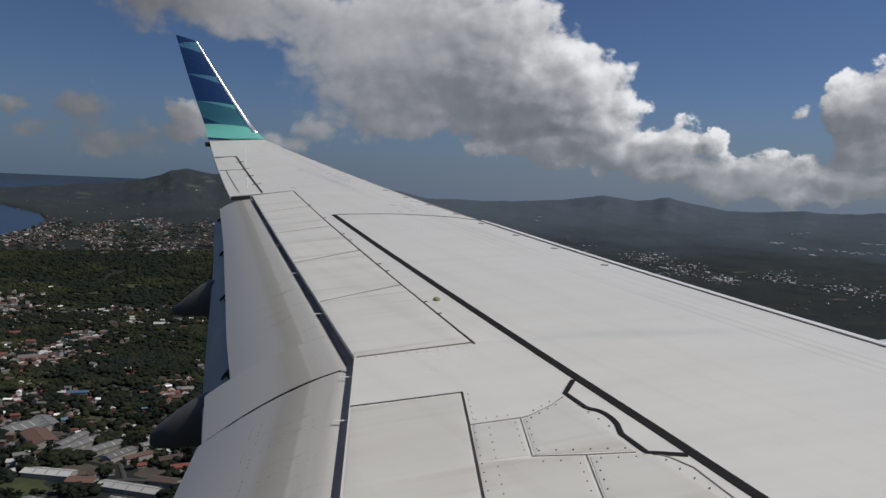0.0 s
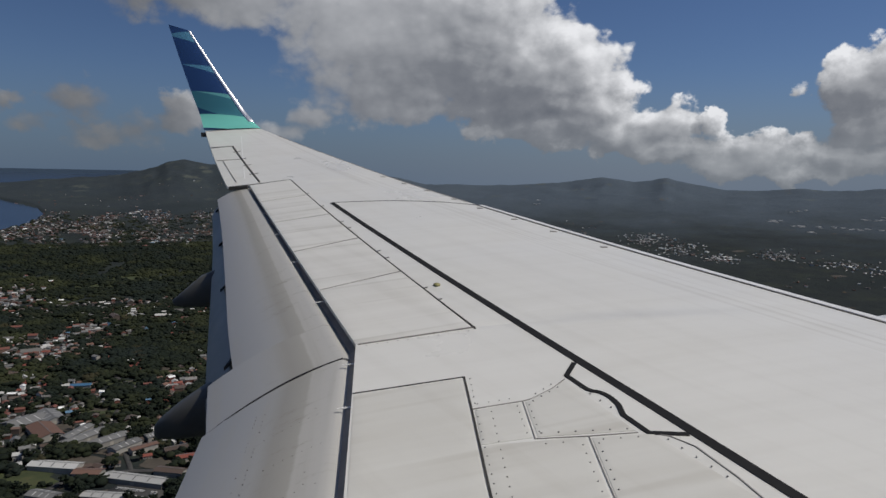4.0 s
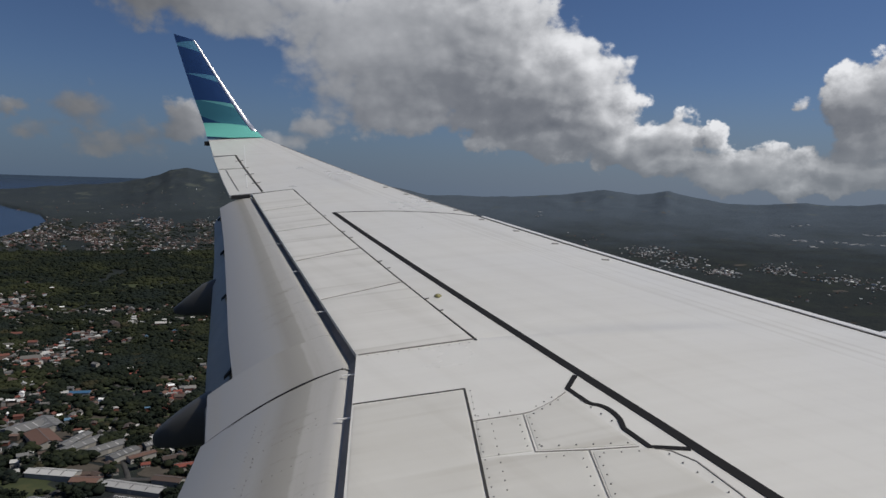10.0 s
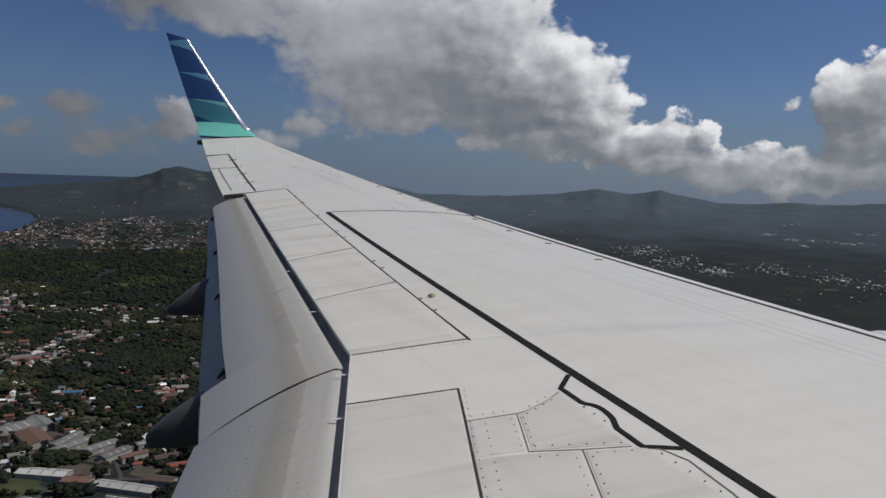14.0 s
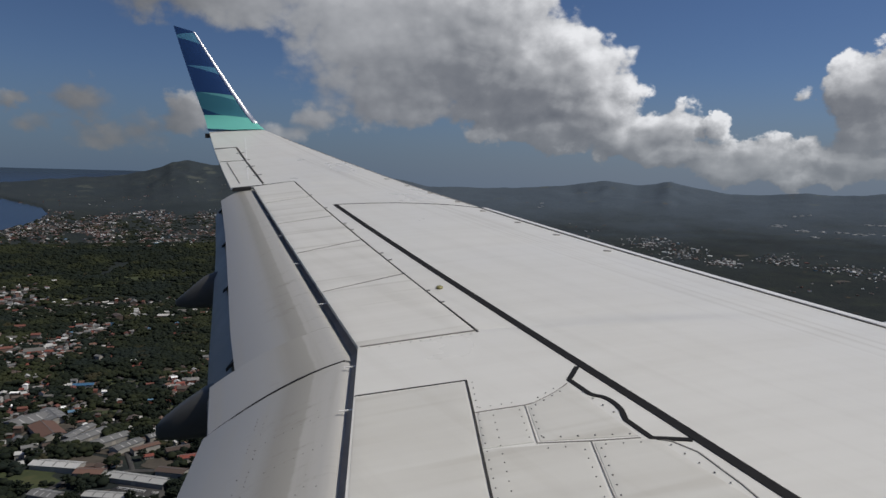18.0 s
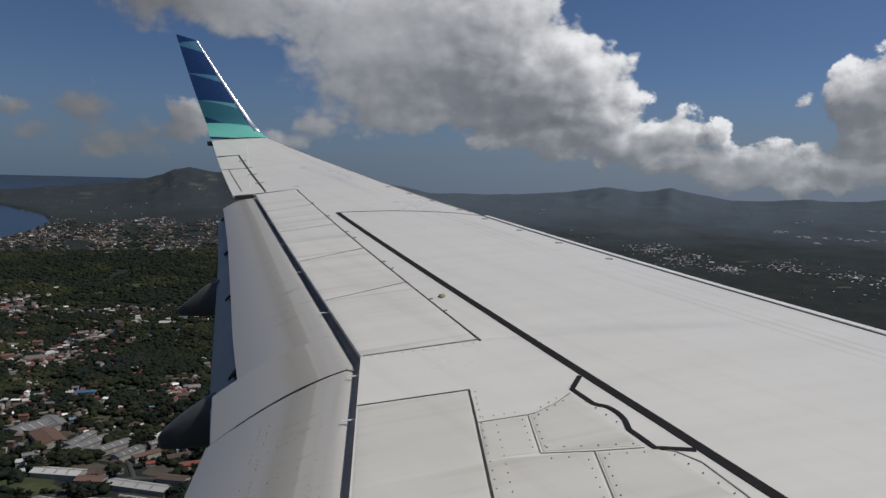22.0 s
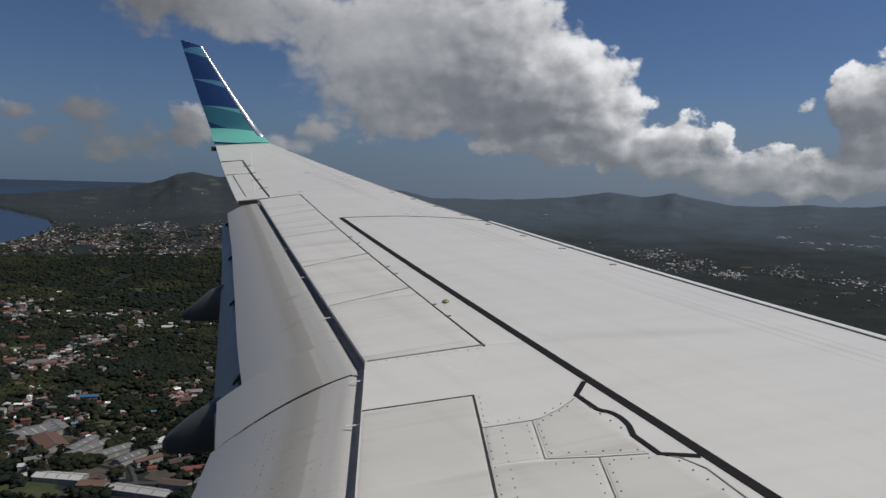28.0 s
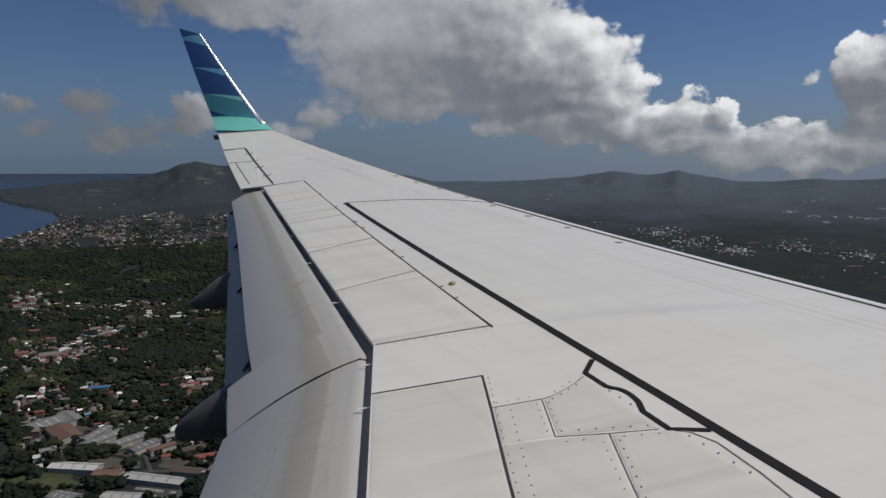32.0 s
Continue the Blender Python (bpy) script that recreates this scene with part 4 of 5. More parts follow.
for a0, far0, wide, deep, mat in ((-18.7, 2107, 80, 40, GRASS), (-21.8, 2000, 70, 34, GRASS), (-21.0, 963, 34, 16, GRASS), (-27.0, 780, 40, 24, GRASS), (-23.2, 1600, 50, 30, GRASS), (-15.5, 1330, 60, 28, GRASS), (-19.5, 1400, 44, 24, GRASS),
                                  (-17.6, 1500, 40, 20, GRASS), (-25.6, 1620, 46, 22, GRASS), (-14.2, 1010, 30, 18, GRASS), (-20.0, 1110, 32, 16, GRASS), (-24.2, 1180, 30, 15, GRASS), (-13.6, 1540, 50, 26, GRASS), (-16.8, 960, 26, 14, GRASS),
                                  (-22.6, 806, 26, 12, DIRT), (-24.6, 925, 24, 16, DIRT), (-20.6, 820, 26, 9, DIRT), (-17.2, 775, 24, 14, DIRT), (-20.4, 712, 40, 12, DIRT), (-16.84, 1167, 14, 26, DIRT), (-21.4, 985, 14, 8, DIRT), (34.2, 2500, 22, 12, DIRT), (27.6, 3050, 24, 14, DIRT)):
    field(a0, far0, wide, deep, a0, mat, "light green grassy clearing among trees" if mat is GRASS else "bare brown earth patch among trees")

# ---- houses ----
def surface(name, colour, rough=0.7, metal=0.0, vary=0.3):
    """Weathered sheet or plaster, each piece a little different."""
    m, q, s = material(name, rough, metal)
    f = q.noise(coords(q), 0.9, 5, 0.65)
    r = q.n.new("ShaderNodeObjectInfo").outputs["Random"]
    f = q.math("ADD", q.math("MULTIPLY", f, 0.7), q.math("MULTIPLY", r, 0.4))
    q.put(s.inputs["Base Color"], q.mix(q.step(f, 0.25, 0.8), tuple(c * (1 - vary) for c in colour), colour))
    return m


ROOFS = [surface("white_sheet_roof", (0.47, 0.47, 0.455), 0.5), surface("grey_sheet_roof", (0.165, 0.165, 0.16), 0.5), surface("red_tile_roof", (0.20, 0.055, 0.038)),
         surface("rust_sheet_roof", (0.15, 0.085, 0.062)), surface("brown_tile_roof", (0.085, 0.06, 0.048)), surface("blue_sheet_roof", (0.055, 0.15, 0.27), 0.5)]
ROOF_WORDS = ["white sheet-metal", "grey sheet-metal", "red tiled", "rusty sheet-metal", "brown tiled", "blue sheet-metal"]
WALL = surface("pale_plaster", (0.30, 0.29, 0.265), 0.85)
WALL_W = surface("white_plaster", (0.52, 0.51, 0.49), 0.85)
GLASS = plain("dark_window_glass", (0.02, 0.025, 0.03), 0.15, 0, 0.2, 1.0)
WOODD = plain("brown_door_wood", (0.10, 0.06, 0.035), 0.6, 0, 0.3, 4.0)


def box(x0, x1, y0, y1, z0, z1):
    v = [(x, y, z) for z in (z0, z1) for x, y in ((x0, y0), (x1, y0), (x1, y1), (x0, y1))]
    return v, [(3, 2, 1, 0), (4, 5, 6, 7), (0, 1, 5, 4), (1, 2, 6, 5), (2, 3, 7, 6), (3, 0, 4, 7)]


def gable_walls(w, d, h, rise):
    a, b = w / 2, d / 2
    v = [(-a, -b, -2), (a, -b, -2), (a, b, -2), (-a, b, -2), (-a, -b, h), (a, -b, h), (a, b, h), (-a, b, h), (-a, 0, h + rise), (a, 0, h + rise)]
    return v, [(0, 1, 5, 4), (1, 2, 6, 9, 5), (2, 3, 7, 6), (3, 0, 4, 8, 7), (4, 5, 9, 8), (7, 8, 9, 6), (3, 2, 1, 0)]


def gable_roof(w, d, h, rise, eave=0.6, t=0.15):
    a, b = w / 2 + eave, d / 2 + eave
    low = h - rise * eave / (d / 2)
    v = []
    for o in (0.05, 0.05 + t):
        v += [(-a, -b, low + o), (a, -b, low + o), (a, 0, h + rise + o), (-a, 0, h + rise + o), (-a, b, low + o), (a, b, low + o)]
    f = [(6, 7, 8, 9), (9, 8, 11, 10), (1, 0, 3, 2), (2, 3, 4, 5), (0, 1, 7, 6), (5, 4, 10, 11), (1, 2, 8, 7), (2, 5, 11, 8), (3, 0, 6, 9), (4, 3, 9, 10)]
    return v, f


def house(w, d, h, rise, roof, wall, name="house"):
    ob = thing(name, f"small {'white' if wall is WALL_W else 'pale'} house with a {ROOF_WORDS[roof]} roof among trees", "house", group="houses below the flight")
    body = part("wall", gable_walls(w, d, h, rise), wall, ob)
    part("roof", gable_roof(w, d, h, rise), ROOFS[roof], ob, f"{ROOF_WORDS[roof]} gable roof")
    part("door", box(-0.5, 0.5, -d / 2 - 0.05, -d / 2 + 0.05, 0, 2.05), WOODD, ob)
    for x in (-w * 0.3, w * 0.3):
        part("window", box(x - 0.6, x + 0.6, -d / 2 - 0.04, -d / 2 + 0.06, 0.9, 2.1), GLASS, ob)
        part("window", box(x - 0.6, x + 0.6, d / 2 - 0.06, d / 2 + 0.04, 0.9, 2.1), GLASS, ob)
    return ob


rng = random.Random(11)
KINDS = []
for i, roof in enumerate((0, 3, 1, 2, 0, 3, 4, 1, 2, 0, 1)):
    KINDS.append((house(rng.uniform(8, 13), rng.uniform(6.5, 9), 3.0 + (i % 3 == 1) * 2.6, rng.uniform(1.4, 2.2), roof, (WALL, WALL_W)[i % 2]), roof))
used = [False] * len(KINDS)
def free(x, y, r):
    return all((x - a) ** 2 + (y - b) ** 2 > (r + c) ** 2 for a, b, c in TAKEN)


# sheds of a works yard: azimuth, distance, length, width, turn, roof
SHEDS = [(-26.29, 955, 42, 30, 60, 1), (-24.69, 963, 46, 24, -51, 1), (-25.05, 904, 52, 26, -51, 3), (-23.01, 884, 44, 12, 76, 1), (-22.58, 865, 53, 16, 61, 1), (-20.98, 848, 43, 16, 53, 1),
         (-19.81, 825, 34, 14, 60, 1), (-18.52, 814, 29, 10, 45, 3), (-24.45, 793, 51, 16, -11, 0), (-22.32, 764, 27, 14, -6, 3), (-19.05, 733, 65, 15, -18, 0), (-22.6, 1095, 26, 12, 10, 5),
         (-21.31, 704, 40, 12, -10, 0), (-25.27, 726, 29, 14, -20, 1), (-17.92, 845, 13, 12, 42, 1), (-16.2, 800, 24, 12, 30, 4), (-15.2, 775, 26, 11, 20, 2), (-16.6, 742, 30, 13, -15, 4), (-14.0, 735, 28, 14, -15, 1)]


def shed(w, d, roof):
    h, rise = 6.0, d * 0.13
    ob = thing("warehouse", f"long low warehouse with a {ROOF_WORDS[roof]} roof in a works yard", "warehouse", group="works yard sheds")
    part("wall", gable_walls(w, d, h, rise), WALL, ob)
    top = part("roof", gable_roof(w, d, h, rise, 0.8, 0.2), ROOFS[roof], ob)
    ridge = h + rise
    for i in range(1, 4) if roof in (0, 1) else ():
        x = -w / 2 + w * i / 4
        for side in (-1, 1):
            v = [(x + a, side * b, ridge - rise * b / (d / 2) + 0.30 + c) for c in (-0.04, 0.05) for a in (-0.6, 0.6) for b in (d * 0.08, d * 0.46)]
            part("roof_light", (v, [(0, 1, 3, 2), (4, 6, 7, 5), (0, 4, 5, 1), (2, 3, 7, 6), (0, 2, 6, 4), (1, 5, 7, 3)]), ROOFS[0 if roof else 1], ob)
    part("ridge_cap", box(-w / 2 - 0.8, w / 2 + 0.8, -0.4, 0.4, ridge + 0.22, ridge + 0.36), ROOFS[1], ob)
    part("loading_door", box(w / 2 - 0.05, w / 2 + 0.08, -2.2, 2.2, 0, 4.4), GREYP, ob)
    part("loading_door", box(-2.2, 2.2, -d / 2 - 0.08, -d / 2 + 0.05, 0, 4.2), GREYP, ob)
    return ob


for a, far, w, d, turn, roof in SHEDS:
    x, y, z, _ = place(a, far)
    shed(w, d, roof).matrix_world = pose(x, y, z, 0, 0, turn)
    TAKEN.append((x, y, max(w, d) * 0.45))

# parked cars on an asphalt yard beside the white shed
CAR_BODY, TYRE = surface("white_car_paint", (0.62, 0.62, 0.61), 0.3), plain("tyre_rubber", (0.02, 0.02, 0.02), 0.8, 0, 0.2, 8.0)


def car():
    ob = thing("car", "small white car parked in a yard", "car", group="cars parked in the yard")
    smooth(part("body", box(-2.1, 2.1, -0.85, 0.85, 0.35, 0.95), CAR_BODY, ob), 30)
    v = [(x, y, z) for z, a, b, w in ((0.95, -1.5, 1.0, 0.8), (1.48, -1.1, 0.45, 0.65)) for x, y in ((a, -w), (b, -w), (b, w), (a, w))]
    part("cabin", (v, box(0, 1, 0, 1, 0, 1)[1]), GLASS, ob, "dark glazed cabin")
    part("roof", box(-1.05, 0.4, -0.62, 0.62, 1.48, 1.53), CAR_BODY, ob)
    for x in (-1.3, 1.3):
        for y in (-0.8, 0.8):
            v, f = limb((x, y - 0.1, 0.33), (x, y + 0.1, 0.33), 0.33, 0.33, 10)
            part("wheel", (v, f + [tuple(range(10)), tuple(range(10, 20))]), TYRE, ob)
    return ob


def limb(a, b, r0, r1, n=6):
    a, b = Vector(a), Vector(b)
    z = (b - a).normalized()
    x = z.orthogonal().normalized()
    y = z.cross(x)
    v = [tuple(c + x * r * math.cos(2 * math.pi * i / n) + y * r * math.sin(2 * math.pi * i / n)) for c, r in ((a, r0), (b, r1)) for i in range(n)]
    return v, [(i, (i + 1) % n, (i + 1) % n + n, i + n) for i in range(n)]


yard = Vector(place(-19.3, 706)[:3])
turn = Matrix.Rotation(radians(-18), 4, "Z")
v, f = sheet([[tuple(yard + turn @ Vector((x, y, 0)) + Vector((0, 0, 2.2))) for y in (-13, 0, 13)] for x in (-27, -9, 9, 27)], 3.0)
tagged(sheet_object("yard", v, f, TAR), "asphalt yard with parked cars beside a shed", "yard", kind="structure")
TAKEN += [(yard.x + (turn @ Vector((x, 0, 0))).x, yard.y + (turn @ Vector((x, 0, 0))).y, 13) for x in (-20, -7, 7, 20)]
first = None
for row in (-6.5, 5.0):
    for i in range(13):
        if rng.random() < 0.12:
            continue
        m = Matrix.Translation(yard + turn @ Vector((-21 + i * 3.4 + rng.uniform(-0.2, 0.2), row, 0)) + Vector((0, 0, 2.2))) @ Matrix.Rotation(radians(72 + rng.uniform(-3, 3)), 4, "Z")
        if first is None:
            first = car()
            first.matrix_world = m
        else:
            copy_thing(first, m)

# village houses: azimuth, distance, spread in both, count
VILLAGES = [(-24.4, 1345, 2.6, 90, 110, -1), (-26.8, 1275, 1.2, 70, 40, -1), (-22.0, 1490, 1.4, 80, 34, -1), (-19.1, 1610, 0.8, 34, 12, 0), (-16.9, 1570, 0.6, 26, 8, 0), (-21.5, 1250, 1.3, 34, 14, 2), (-18.9, 1190, 0.8, 30, 6, 2),
            (-16.0, 1085, 1.6, 60, 44, -1), (-22.7, 1095, 2.5, 40, 12, -1), (-26.3, 1110, 1.4, 60, 18, -1), (-15.8, 1440, 0.9, 60, 8, -1), (-26.6, 1880, 1.2, 120, 26, -1), (-13.5, 1180, 1.2, 80, 12, -1), (-26.5, 800, 1.0, 60, 8, -1), (-16.4, 815, 2.0, 60, 26, -1), (-20.0, 770, 4.0, 40, 26, 4), (-25.5, 860, 1.5, 60, 14, -1)]
for a0, f0, da, df, count, like in VILLAGES:
    for i in range(count):
        a, far = rng.gauss(a0, da * 0.5), rng.gauss(f0, df * 0.6)
        x, y, z, _ = place(a, max(far, 660))
        if not free(x, y, 5):
            continue
        j = rng.randrange(len(KINDS))
        if like >= 0 and rng.random() < 0.8:
            j = rng.choice([i for i, kind in enumerate(KINDS) if kind[1] == like])
        m = pose(x, y, z, 0, 0, rng.choice((20, 20, 110, 35, 70, 150)) + rng.uniform(-8, 8))
        if used[j]:
            copy_thing(KINDS[j][0], m)
        else:
            KINDS[j][0].matrix_world, used[j] = m, True
        TAKEN.append((x, y, 5))


# ---- towns and villages: too many roofs to count ----
def mixed_roofs(name, pale):
    """Roofs and walls of many colours; pale: the share that is not white."""
    mat, q, s = material(name, 0.6)
    m = q.n.new("ShaderNodeValToRGB")
    m.color_ramp.interpolation = "CONSTANT"
    q.put(m.inputs[0], q.n.new("ShaderNodeNewGeometry").outputs["Random Per Island"])
    stops = [(0.0, (0.13, 0.125, 0.115)), (0.18, (0.085, 0.065, 0.053)), (0.36, (0.15, 0.10, 0.078)), (0.50, (0.21, 0.20, 0.19)), (0.60, (0.15, 0.058, 0.042)), (pale - 0.07, (0.42, 0.41, 0.39)), (pale, (0.82, 0.82, 0.80)), (0.97, (0.09, 0.18, 0.27))]
    while len(m.color_ramp.elements) < len(stops):
        m.color_ramp.elements.new(0.5)
    for e, (p, c) in zip(m.color_ramp.elements, stops):
        e.position, e.color = p, (*c, 1)
    q.put(s.inputs["Base Color"], m.outputs[0])
    return mat


TOWN, PLAIN = mixed_roofs("town_roofs_and_walls", 0.89), mixed_roofs("village_roofs_and_walls", 0.70)


def far_roofs(name, label, spots, seed, mat=None, size=1.0, low=1.0):
    r = random.Random(seed)
    v, f = [], []
    for a, far in spots:
        x, y, z, k = place(a, far)
        w, d, h = r.uniform(6, 13) * k * size, r.uniform(5, 8.5) * k * size ** 0.7, r.choice((3, 3, 4, 6)) * k * low
        if r.random() < 0.05:
            w, d, h = w * 2.6, d * 2.0, h * 1.6
        rise = d * r.uniform(0.12, 0.26) * low
        c, s = math.cos(t := r.choice((0.3, 0.3 + math.pi / 2)) + r.uniform(-0.3, 0.3)), math.sin(t)
        for pv, pf in (gable_walls(w, d, h, rise), gable_roof(w, d, h, rise, 0.5 * k, 0.15)):
            n = len(v)
            v += [(x + p[0] * c - p[1] * s, y + p[0] * s + p[1] * c, z + p[2] * (k if p[2] < 0 else 1)) for p in pv]
            f += [tuple(i + n for i in g) for g in pf]
    me = bpy.data.meshes.new(name)
    me.from_pydata(v, [], f)
    me.materials.append(mat or TOWN)
    return tagged(new(name, me), label, "houses", kind="stuff")


spots = []
for a0, f0, da, df, count in ((-24.6, 1350, 1.7, 60, 70), (-22.2, 1480, 1.0, 50, 24), (-26.6, 1280, 0.9, 50, 26), (-16.0, 1090, 1.0, 40, 22), (-26.5, 1850, 1.2, 120, 50), (-19.0, 1610, 0.6, 25, 8), (-24.0, 1720, 1.6, 70, 14)):
    for _ in range(count):
        a, far = rng.gauss(a0, da * 0.6), rng.gauss(f0, df)
        x, y, z, _k = place(a, far)
        if free(x, y, 3.5):
            spots.append((a, far))
            TAKEN.append((x, y, 4.5))
while len(spots) < 400:
    a, far = rng.uniform(-28.0, -12.5), rng.uniform(860, 1780)
    x, y, z, _k = place(a, far)
    if noise.noise((x * 0.004, y * 0.004, 9.0)) + 0.35 * noise.noise((x * 0.015, y * 0.015, 3.0)) > rng.uniform(-0.4, 0.5) and free(x, y, 4):
        spots.append((a, far))
        TAKEN.append((x, y, 6.5))
far_roofs("village_roofs", "close-set village roofs in white, rust and red", spots, 4, TOWN, 0.9)
spots = []
while len(spots) < 2300:
    a, t = rng.uniform(-28.5, -10.5), rng.random()
    far = 2850 * (5000 / 2850) ** t
    if far > coast(a) - 40 or far > 4750 + 300 * noise.noise((a, 0, 0)):
        continue
    thick = 0.25 + 1.3 * noise.noise((a * 0.5, far * 0.0012, 4)) + 0.9 * noise.noise((a * 1.7, far * 0.004, 9)) + (0.3 if 3300 < far < 4300 else 0)
    if rng.random() < thick:
        spots.append((a, far))
for _ in range(50):
    spots.append((rng.uniform(-27, -12), rng.uniform(5000, 6500)))
far_roofs("town", "dense town of pale and rusty roofs by the bay", spots, 5, None, 0.85, 0.6)
spots = []
for a0, e0, da, df, count in ((21, -4.48, 1.8, 160, 150), (23.5, -5.04, 1.5, 140, 120), (26.4, -5.7, 1, 60, 80), (30.2, -5.23, 1.6, 90, 90), (34.6, -5.7, 1.8, 90, 80), (37, -5.89, 1.5, 90, 50), (16, -3.82, 1.6, 200, 12), (42, -4.85, 4, 500, 160), (33, -6.84, 3, 120, 16)):
    for _ in range(count):
        spots.append((rng.gauss(a0, da * 0.6), max(rng.gauss(far_at(e0), df), 1500)))
far_roofs("villages", "scattered villages of pale roofs on the plain", spots, 6, PLAIN, 0.62, 0.5)

spots = [(a0 + rng.gauss(0, d0), far_at(e0 + rng.gauss(0, 0.05))) for a0, d0, e0, n in ((29.8, 0.45, -2.79, 7), (32.2, 0.9, -3.03, 13), (32.3, 0.3, -3.45, 3), (35.9, 0.7, -2.47, 8), (35.6, 0.5, -3.17, 6), (31.6, 0.6, -2.14, 4), (12.4, 0.3, -2.05, 3), (26.7, 0.5, -5.7, 6)) for _ in range(n)]
far_roofs("far_sheds", "long white sheds shining on the far plain", spots, 8, ROOFS[0], 3.0, 0.35)

# ---- trees ----
LEAF, q, s = material("tropical_foliage", 0.85)
isl = q.n.new("ShaderNodeNewGeometry").outputs["Random Per Island"]
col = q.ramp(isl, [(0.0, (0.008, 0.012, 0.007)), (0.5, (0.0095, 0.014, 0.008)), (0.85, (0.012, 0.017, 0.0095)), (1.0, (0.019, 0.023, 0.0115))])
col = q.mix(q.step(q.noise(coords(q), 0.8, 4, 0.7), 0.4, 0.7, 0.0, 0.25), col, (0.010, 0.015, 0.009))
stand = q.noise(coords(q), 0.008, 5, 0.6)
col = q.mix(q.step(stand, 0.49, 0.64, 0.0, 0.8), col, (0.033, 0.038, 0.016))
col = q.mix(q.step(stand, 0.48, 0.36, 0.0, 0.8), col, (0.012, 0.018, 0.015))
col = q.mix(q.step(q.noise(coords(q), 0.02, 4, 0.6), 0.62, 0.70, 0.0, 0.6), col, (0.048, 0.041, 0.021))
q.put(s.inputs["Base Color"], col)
s.inputs["Specular IOR Level"].default_value = 0.15
BARK = plain("brown_bark", (0.085, 0.06, 0.04), 0.9, 0, 0.3, 3.0)

ico = bmesh.new()
bmesh.ops.create_icosphere(ico, subdivisions=1, radius=1.0)
ICO_V = np.array([x.co[:] for x in ico.verts])
ICO_F = np.array([[x.index for x in p.verts] for p in ico.faces])
ico.free()


def clumps(centres, sizes, seed):
    """Leaf clumps with ragged outlines, as vertices and faces."""
    r = np.random.default_rng(seed)
    n = len(centres)
    shape = ICO_V[None] * r.uniform(0.65, 1.25, (n, len(ICO_V), 1)) * np.asarray(sizes)[:, None, None] * np.array([1, 1, 0.6])
    v = (shape + np.asarray(centres)[:, None]).reshape(-1, 3)
    f = (ICO_F[None] + (np.arange(n) * len(ICO_V))[:, None, None]).reshape(-1, 3)
    return v, f


def leaf_mesh(name, v, f):
    me = bpy.data.meshes.new(name)
    me.vertices.add(len(v))
    me.vertices.foreach_set("co", np.asarray(v, dtype=np.float32).ravel())
    me.loops.add(len(f) * 3)
    me.loops.foreach_set("vertex_index", np.asarray(f, dtype=np.int32).ravel())
    me.polygons.add(len(f))
    me.polygons.foreach_set("loop_start", np.arange(0, len(f) * 3, 3, dtype=np.int32))
    me.polygons.foreach_set("use_smooth", [True] * len(f))
    me.update(calc_edges=True)
    me.materials.append(LEAF)
    return me


def crown(height, spread, seed, n=46):
    r = np.random.default_rng(seed)
    d = r.normal(size=(n, 3))
    d /= np.linalg.norm(d, axis=1, keepdims=True)
    d *= (r.uniform(0.35, 1.0, (n, 1))) * np.array([spread, spread, height * 0.30])
    d[:, 2] += height * 0.68
    return clumps(d, r.uniform(0.16, 0.34, n) * spread, seed)


def tree(seed):
    r = random.Random(seed)
    h, w = r.uniform(9, 14), r.uniform(3.5, 5.5)
    ob = thing("tree", "broad-leaved tropical tree with a ragged dark green crown", "tree", group="trees among the houses")
    v, f = limb((0, 0, -1), (0, 0, h * 0.55), 0.35, 0.2)
    for i in range(4):
        a = i * 1.6 + seed
        lv, lf = limb((0, 0, h * 0.45), (w * 0.5 * math.cos(a), w * 0.5 * math.sin(a), h * 0.72), 0.16, 0.06)
        f += [tuple(k + len(v) for k in g) for g in lf]
        v += lv
    part("trunk", (v, f), BARK, ob)
    part("crown", leaf_mesh("crown", *crown(h, w, seed)), LEAF, ob)
    return ob


TREES = [tree(i) for i in range(5)]
n = 0
while n < 150:
    a, far = rng.uniform(-28, -12), rng.uniform(670, 1000)
    x, y, z, _ = place(a, far)
    if not free(x, y, 3):
        continue
    m = pose(x, y, z, 0, 0, rng.uniform(0, 360))
    if n < 5:
        TREES[n].matrix_world = m
    else:
        copy_thing(TREES[n % 5], m)
    TAKEN.append((x, y, 1.5))
    n += 1


def settled(a, far):
    """How closely built a spot is, from 0 to 1."""
    return max(math.exp(-((a - v[0]) / v[2]) ** 2 - ((far - v[1]) / (v[3] * 1.3)) ** 2) for v in VILLAGES)


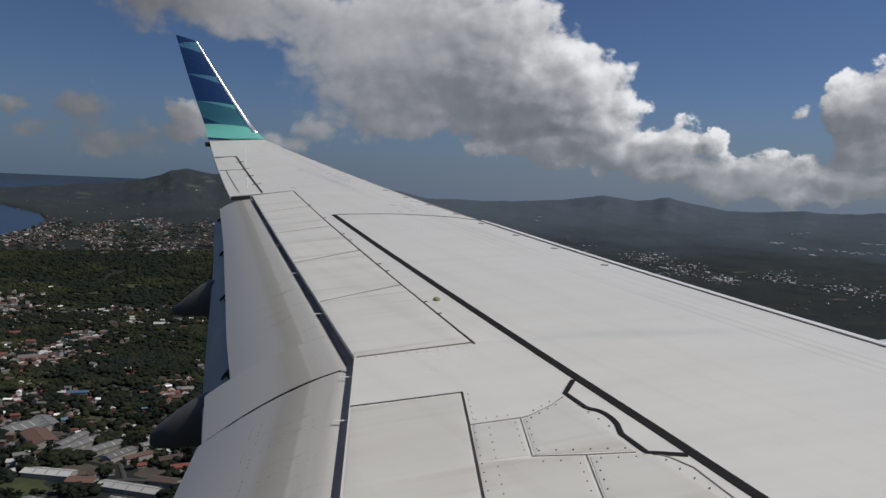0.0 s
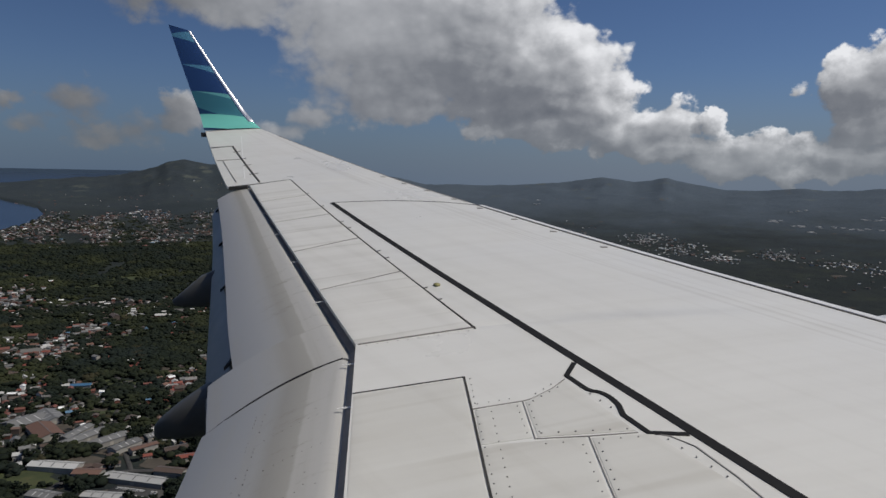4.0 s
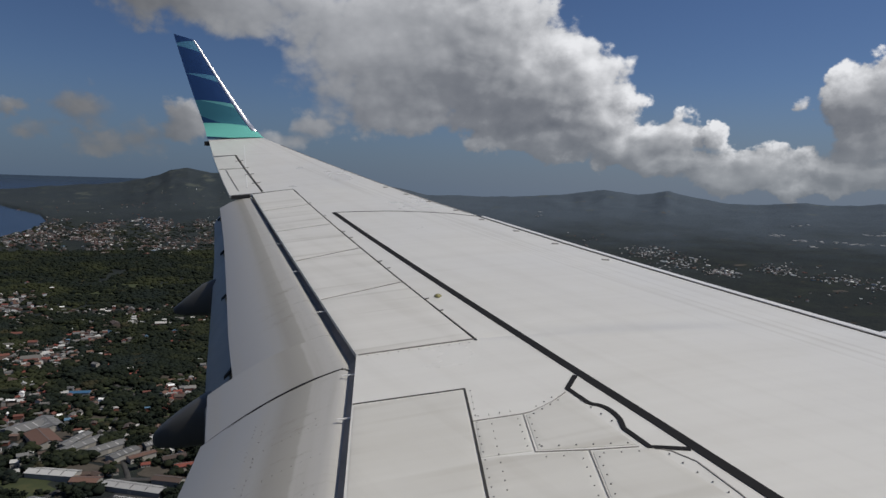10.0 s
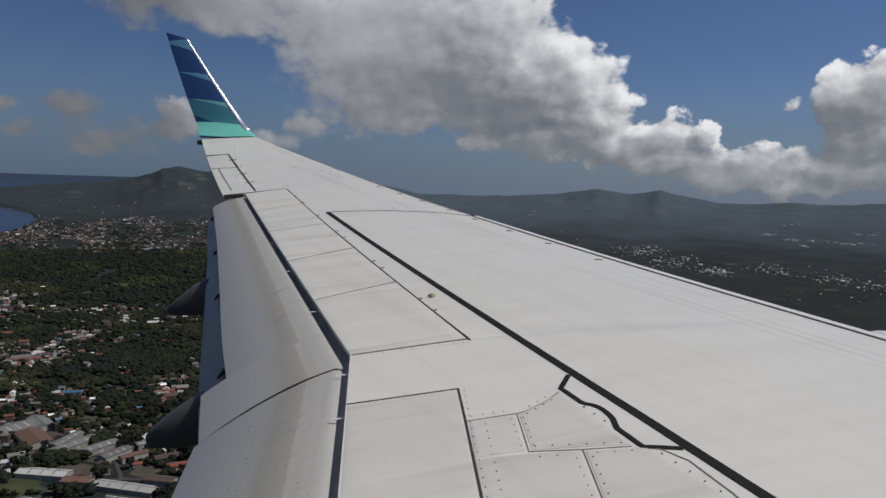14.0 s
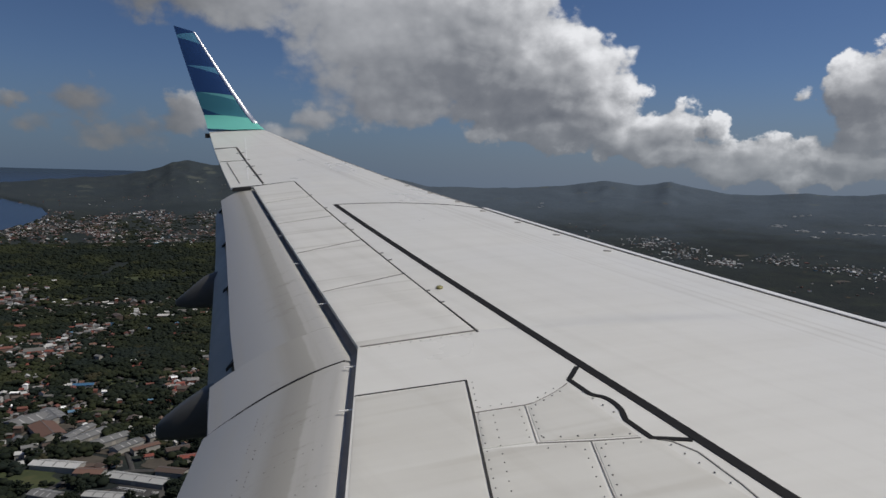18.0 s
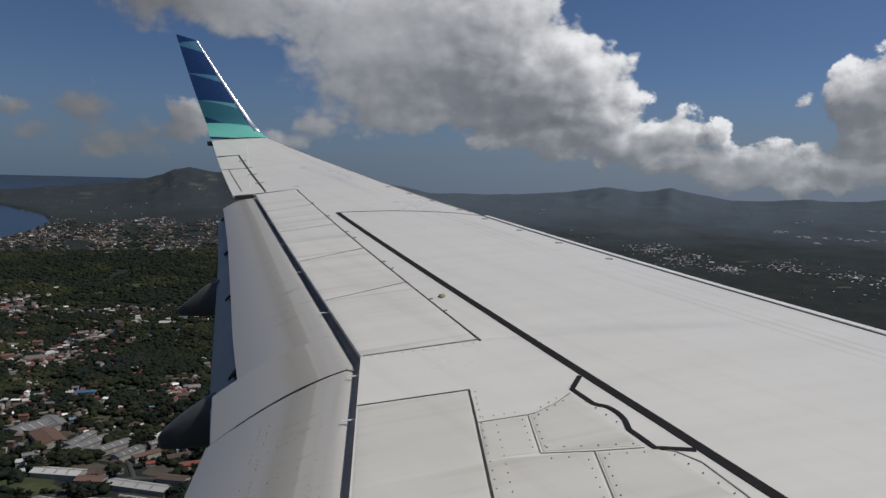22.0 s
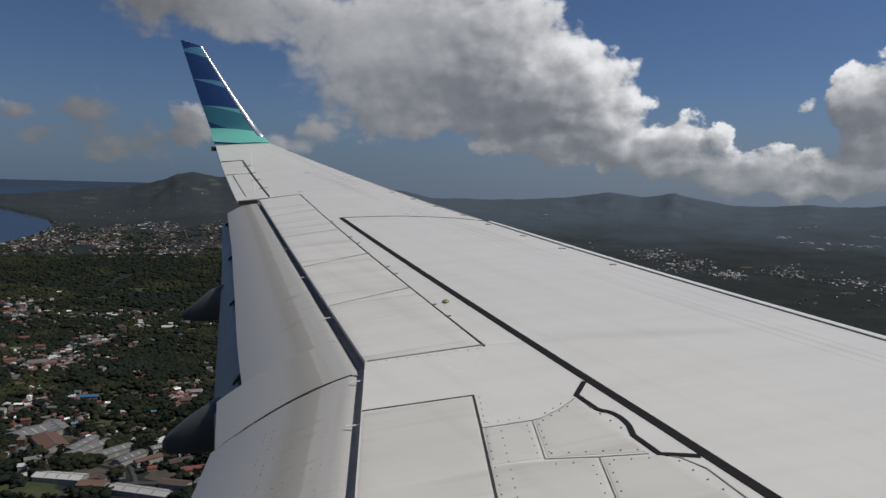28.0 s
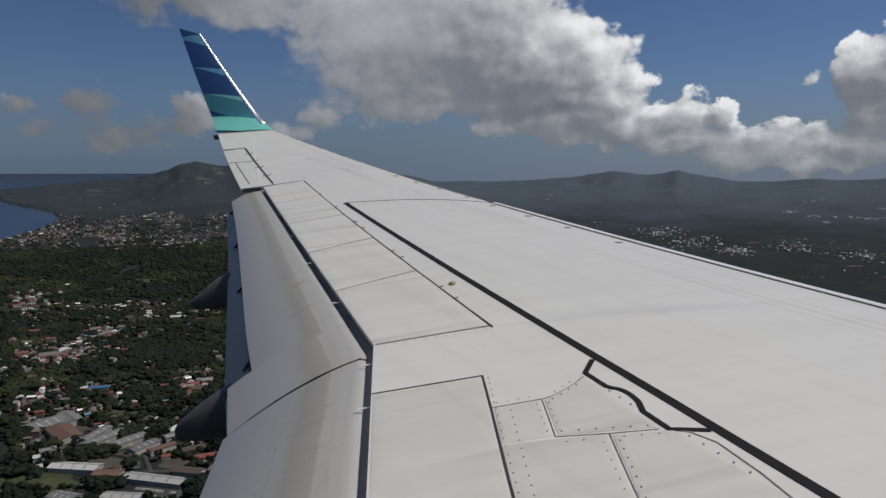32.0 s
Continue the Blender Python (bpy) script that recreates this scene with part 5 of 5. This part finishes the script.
def woods(name, label, count, azs, fars, size, seed, blobs=5, power=1.0, low=0.45, high=1.5, big=0.6):
    r = random.Random(seed)
    grid = {}
    for a, b, c in TAKEN:
        grid.setdefault((int(a // 40), int(b // 40)), []).append((a, b, c))
    cs, ss = [], []
    got = tries = 0
    while got < count and tries < count * 6:
        tries += 1
        a = r.uniform(*azs)
        far = math.sqrt(lerp(fars[0] ** 2, fars[1] ** 2, r.random() ** power))
        if coast(a) < far + 30:
            continue
        x, y, z, k = place(a, far)
        if r.random() < (far - lerp(*fars, 0.55)) / (fars[1] - fars[0]) * 2.0 and fars[1] > 3000 and a < 0:
            continue
        if noise.noise((x * 0.006, y * 0.006, 2.0)) + 0.5 * noise.noise((x * 0.02, y * 0.02, 5.0)) < (-0.34 if far > 3000 else -0.62):
            continue
        if r.random() < 0.9 * settled(a, far):
            continue
        cell = (int(x // 40), int(y // 40))
        near_by = [t for i in (-1, 0, 1) for j in (-1, 0, 1) for t in grid.get((cell[0] + i, cell[1] + j), ())]
        if any((x - p) ** 2 + (y - q2) ** 2 < (c + 2.5) ** 2 for p, q2, c in near_by):
            continue
        got += 1
        w = r.uniform(0.6, 1.3) * size * k
        for _ in range(blobs):
            cs.append((x + r.gauss(0, w * 0.42), y + r.gauss(0, w * 0.42), z + w * r.uniform(low, high)))
            ss.append(w * r.uniform(big * 0.47, big))
    me = leaf_mesh(name, *clumps(cs, ss, seed))
    return tagged(new(name, me), label, "trees", kind="stuff")


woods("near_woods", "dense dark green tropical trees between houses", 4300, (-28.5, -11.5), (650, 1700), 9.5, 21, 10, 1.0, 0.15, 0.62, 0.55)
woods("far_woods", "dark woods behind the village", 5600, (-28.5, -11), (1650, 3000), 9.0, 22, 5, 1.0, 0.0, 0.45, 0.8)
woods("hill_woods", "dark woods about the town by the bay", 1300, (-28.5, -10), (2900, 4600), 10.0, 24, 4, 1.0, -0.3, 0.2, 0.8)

# ---- the rest of the town behind, and a cleared slope with works and a mast ahead ----
spots = []
while len(spots) < 1500:
    a, far = rng.uniform(-72, -29), rng.uniform(700, 2600)
    if rng.random() < 0.55 + noise.noise((a * 0.3, far * 0.002, 8)):
        spots.append((a, far))
far_roofs("old_town", "dense old town of rusty and pale roofs", spots, 7)

SAND = surface("bare_sandy_soil", (0.36, 0.24, 0.13), 0.95)


def clearing(x0, y0, size, seed):
    v, n = [], 28
    for j in range(1, 6):
        for i in range(n):
            a = 2 * math.pi * i / n
            r = size * j / 5 * (1 + 0.45 * noise.noise((math.cos(a) * 1.5, math.sin(a) * 1.5, seed)))
            x, y = x0 + r * math.cos(a) * 1.7, y0 + r * math.sin(a)
            v.append((x, y, 8.5 - j * 0.9 + 1.5 * noise.noise((x * 0.03, y * 0.03, 1))))
    f = [tuple(range(n))]
    for j in range(4):
        f += [(j * n + i, j * n + (i + 1) % n, (j + 1) * n + (i + 1) % n, (j + 1) * n + i) for i in range(n)]
    return v, f


v, f = clearing(800, 930, 45, 3.0)
tagged(sheet_object("earth_clearing", v, f, SAND), "bare sandy earth cleared among green woods", "clearing", kind="structure")
for x, y, w, d, roof in ((735, 715, 52, 17, 5), (700, 760, 34, 20, 2), (760, 800, 40, 24, 1), (690, 1180, 46, 16, 5), (760, 1230, 38, 16, 5)):
    shed(w, d, roof).matrix_world = pose(x, y, 0, 0, 0, 18)
mast = thing("radio_mast", "slender red and white lattice radio mast above trees", "mast", pose(640, 1010, 0))
for i in range(3):
    a = 2 * math.pi * i / 3
    part("leg", limb((2.4 * math.cos(a), 2.4 * math.sin(a), -4), (0.4 * math.cos(a), 0.4 * math.sin(a), 58), 0.12, 0.07), ROOFS[0], mast)
for i in range(14):
    t0, t1 = i / 14, (i + 1) / 14
    for j in range(3):
        a, c = 2 * math.pi * j / 3, 2 * math.pi * (j + 1) / 3
        r0, r1 = lerp(2.3, 0.4, t0), lerp(2.3, 0.4, t1)
        part("brace", limb((r0 * math.cos(a), r0 * math.sin(a), 58 * t0), (r1 * math.cos(c), r1 * math.sin(c), 58 * t1), 0.05, 0.05, 4), ROOFS[2 if i % 4 < 2 else 0], mast)
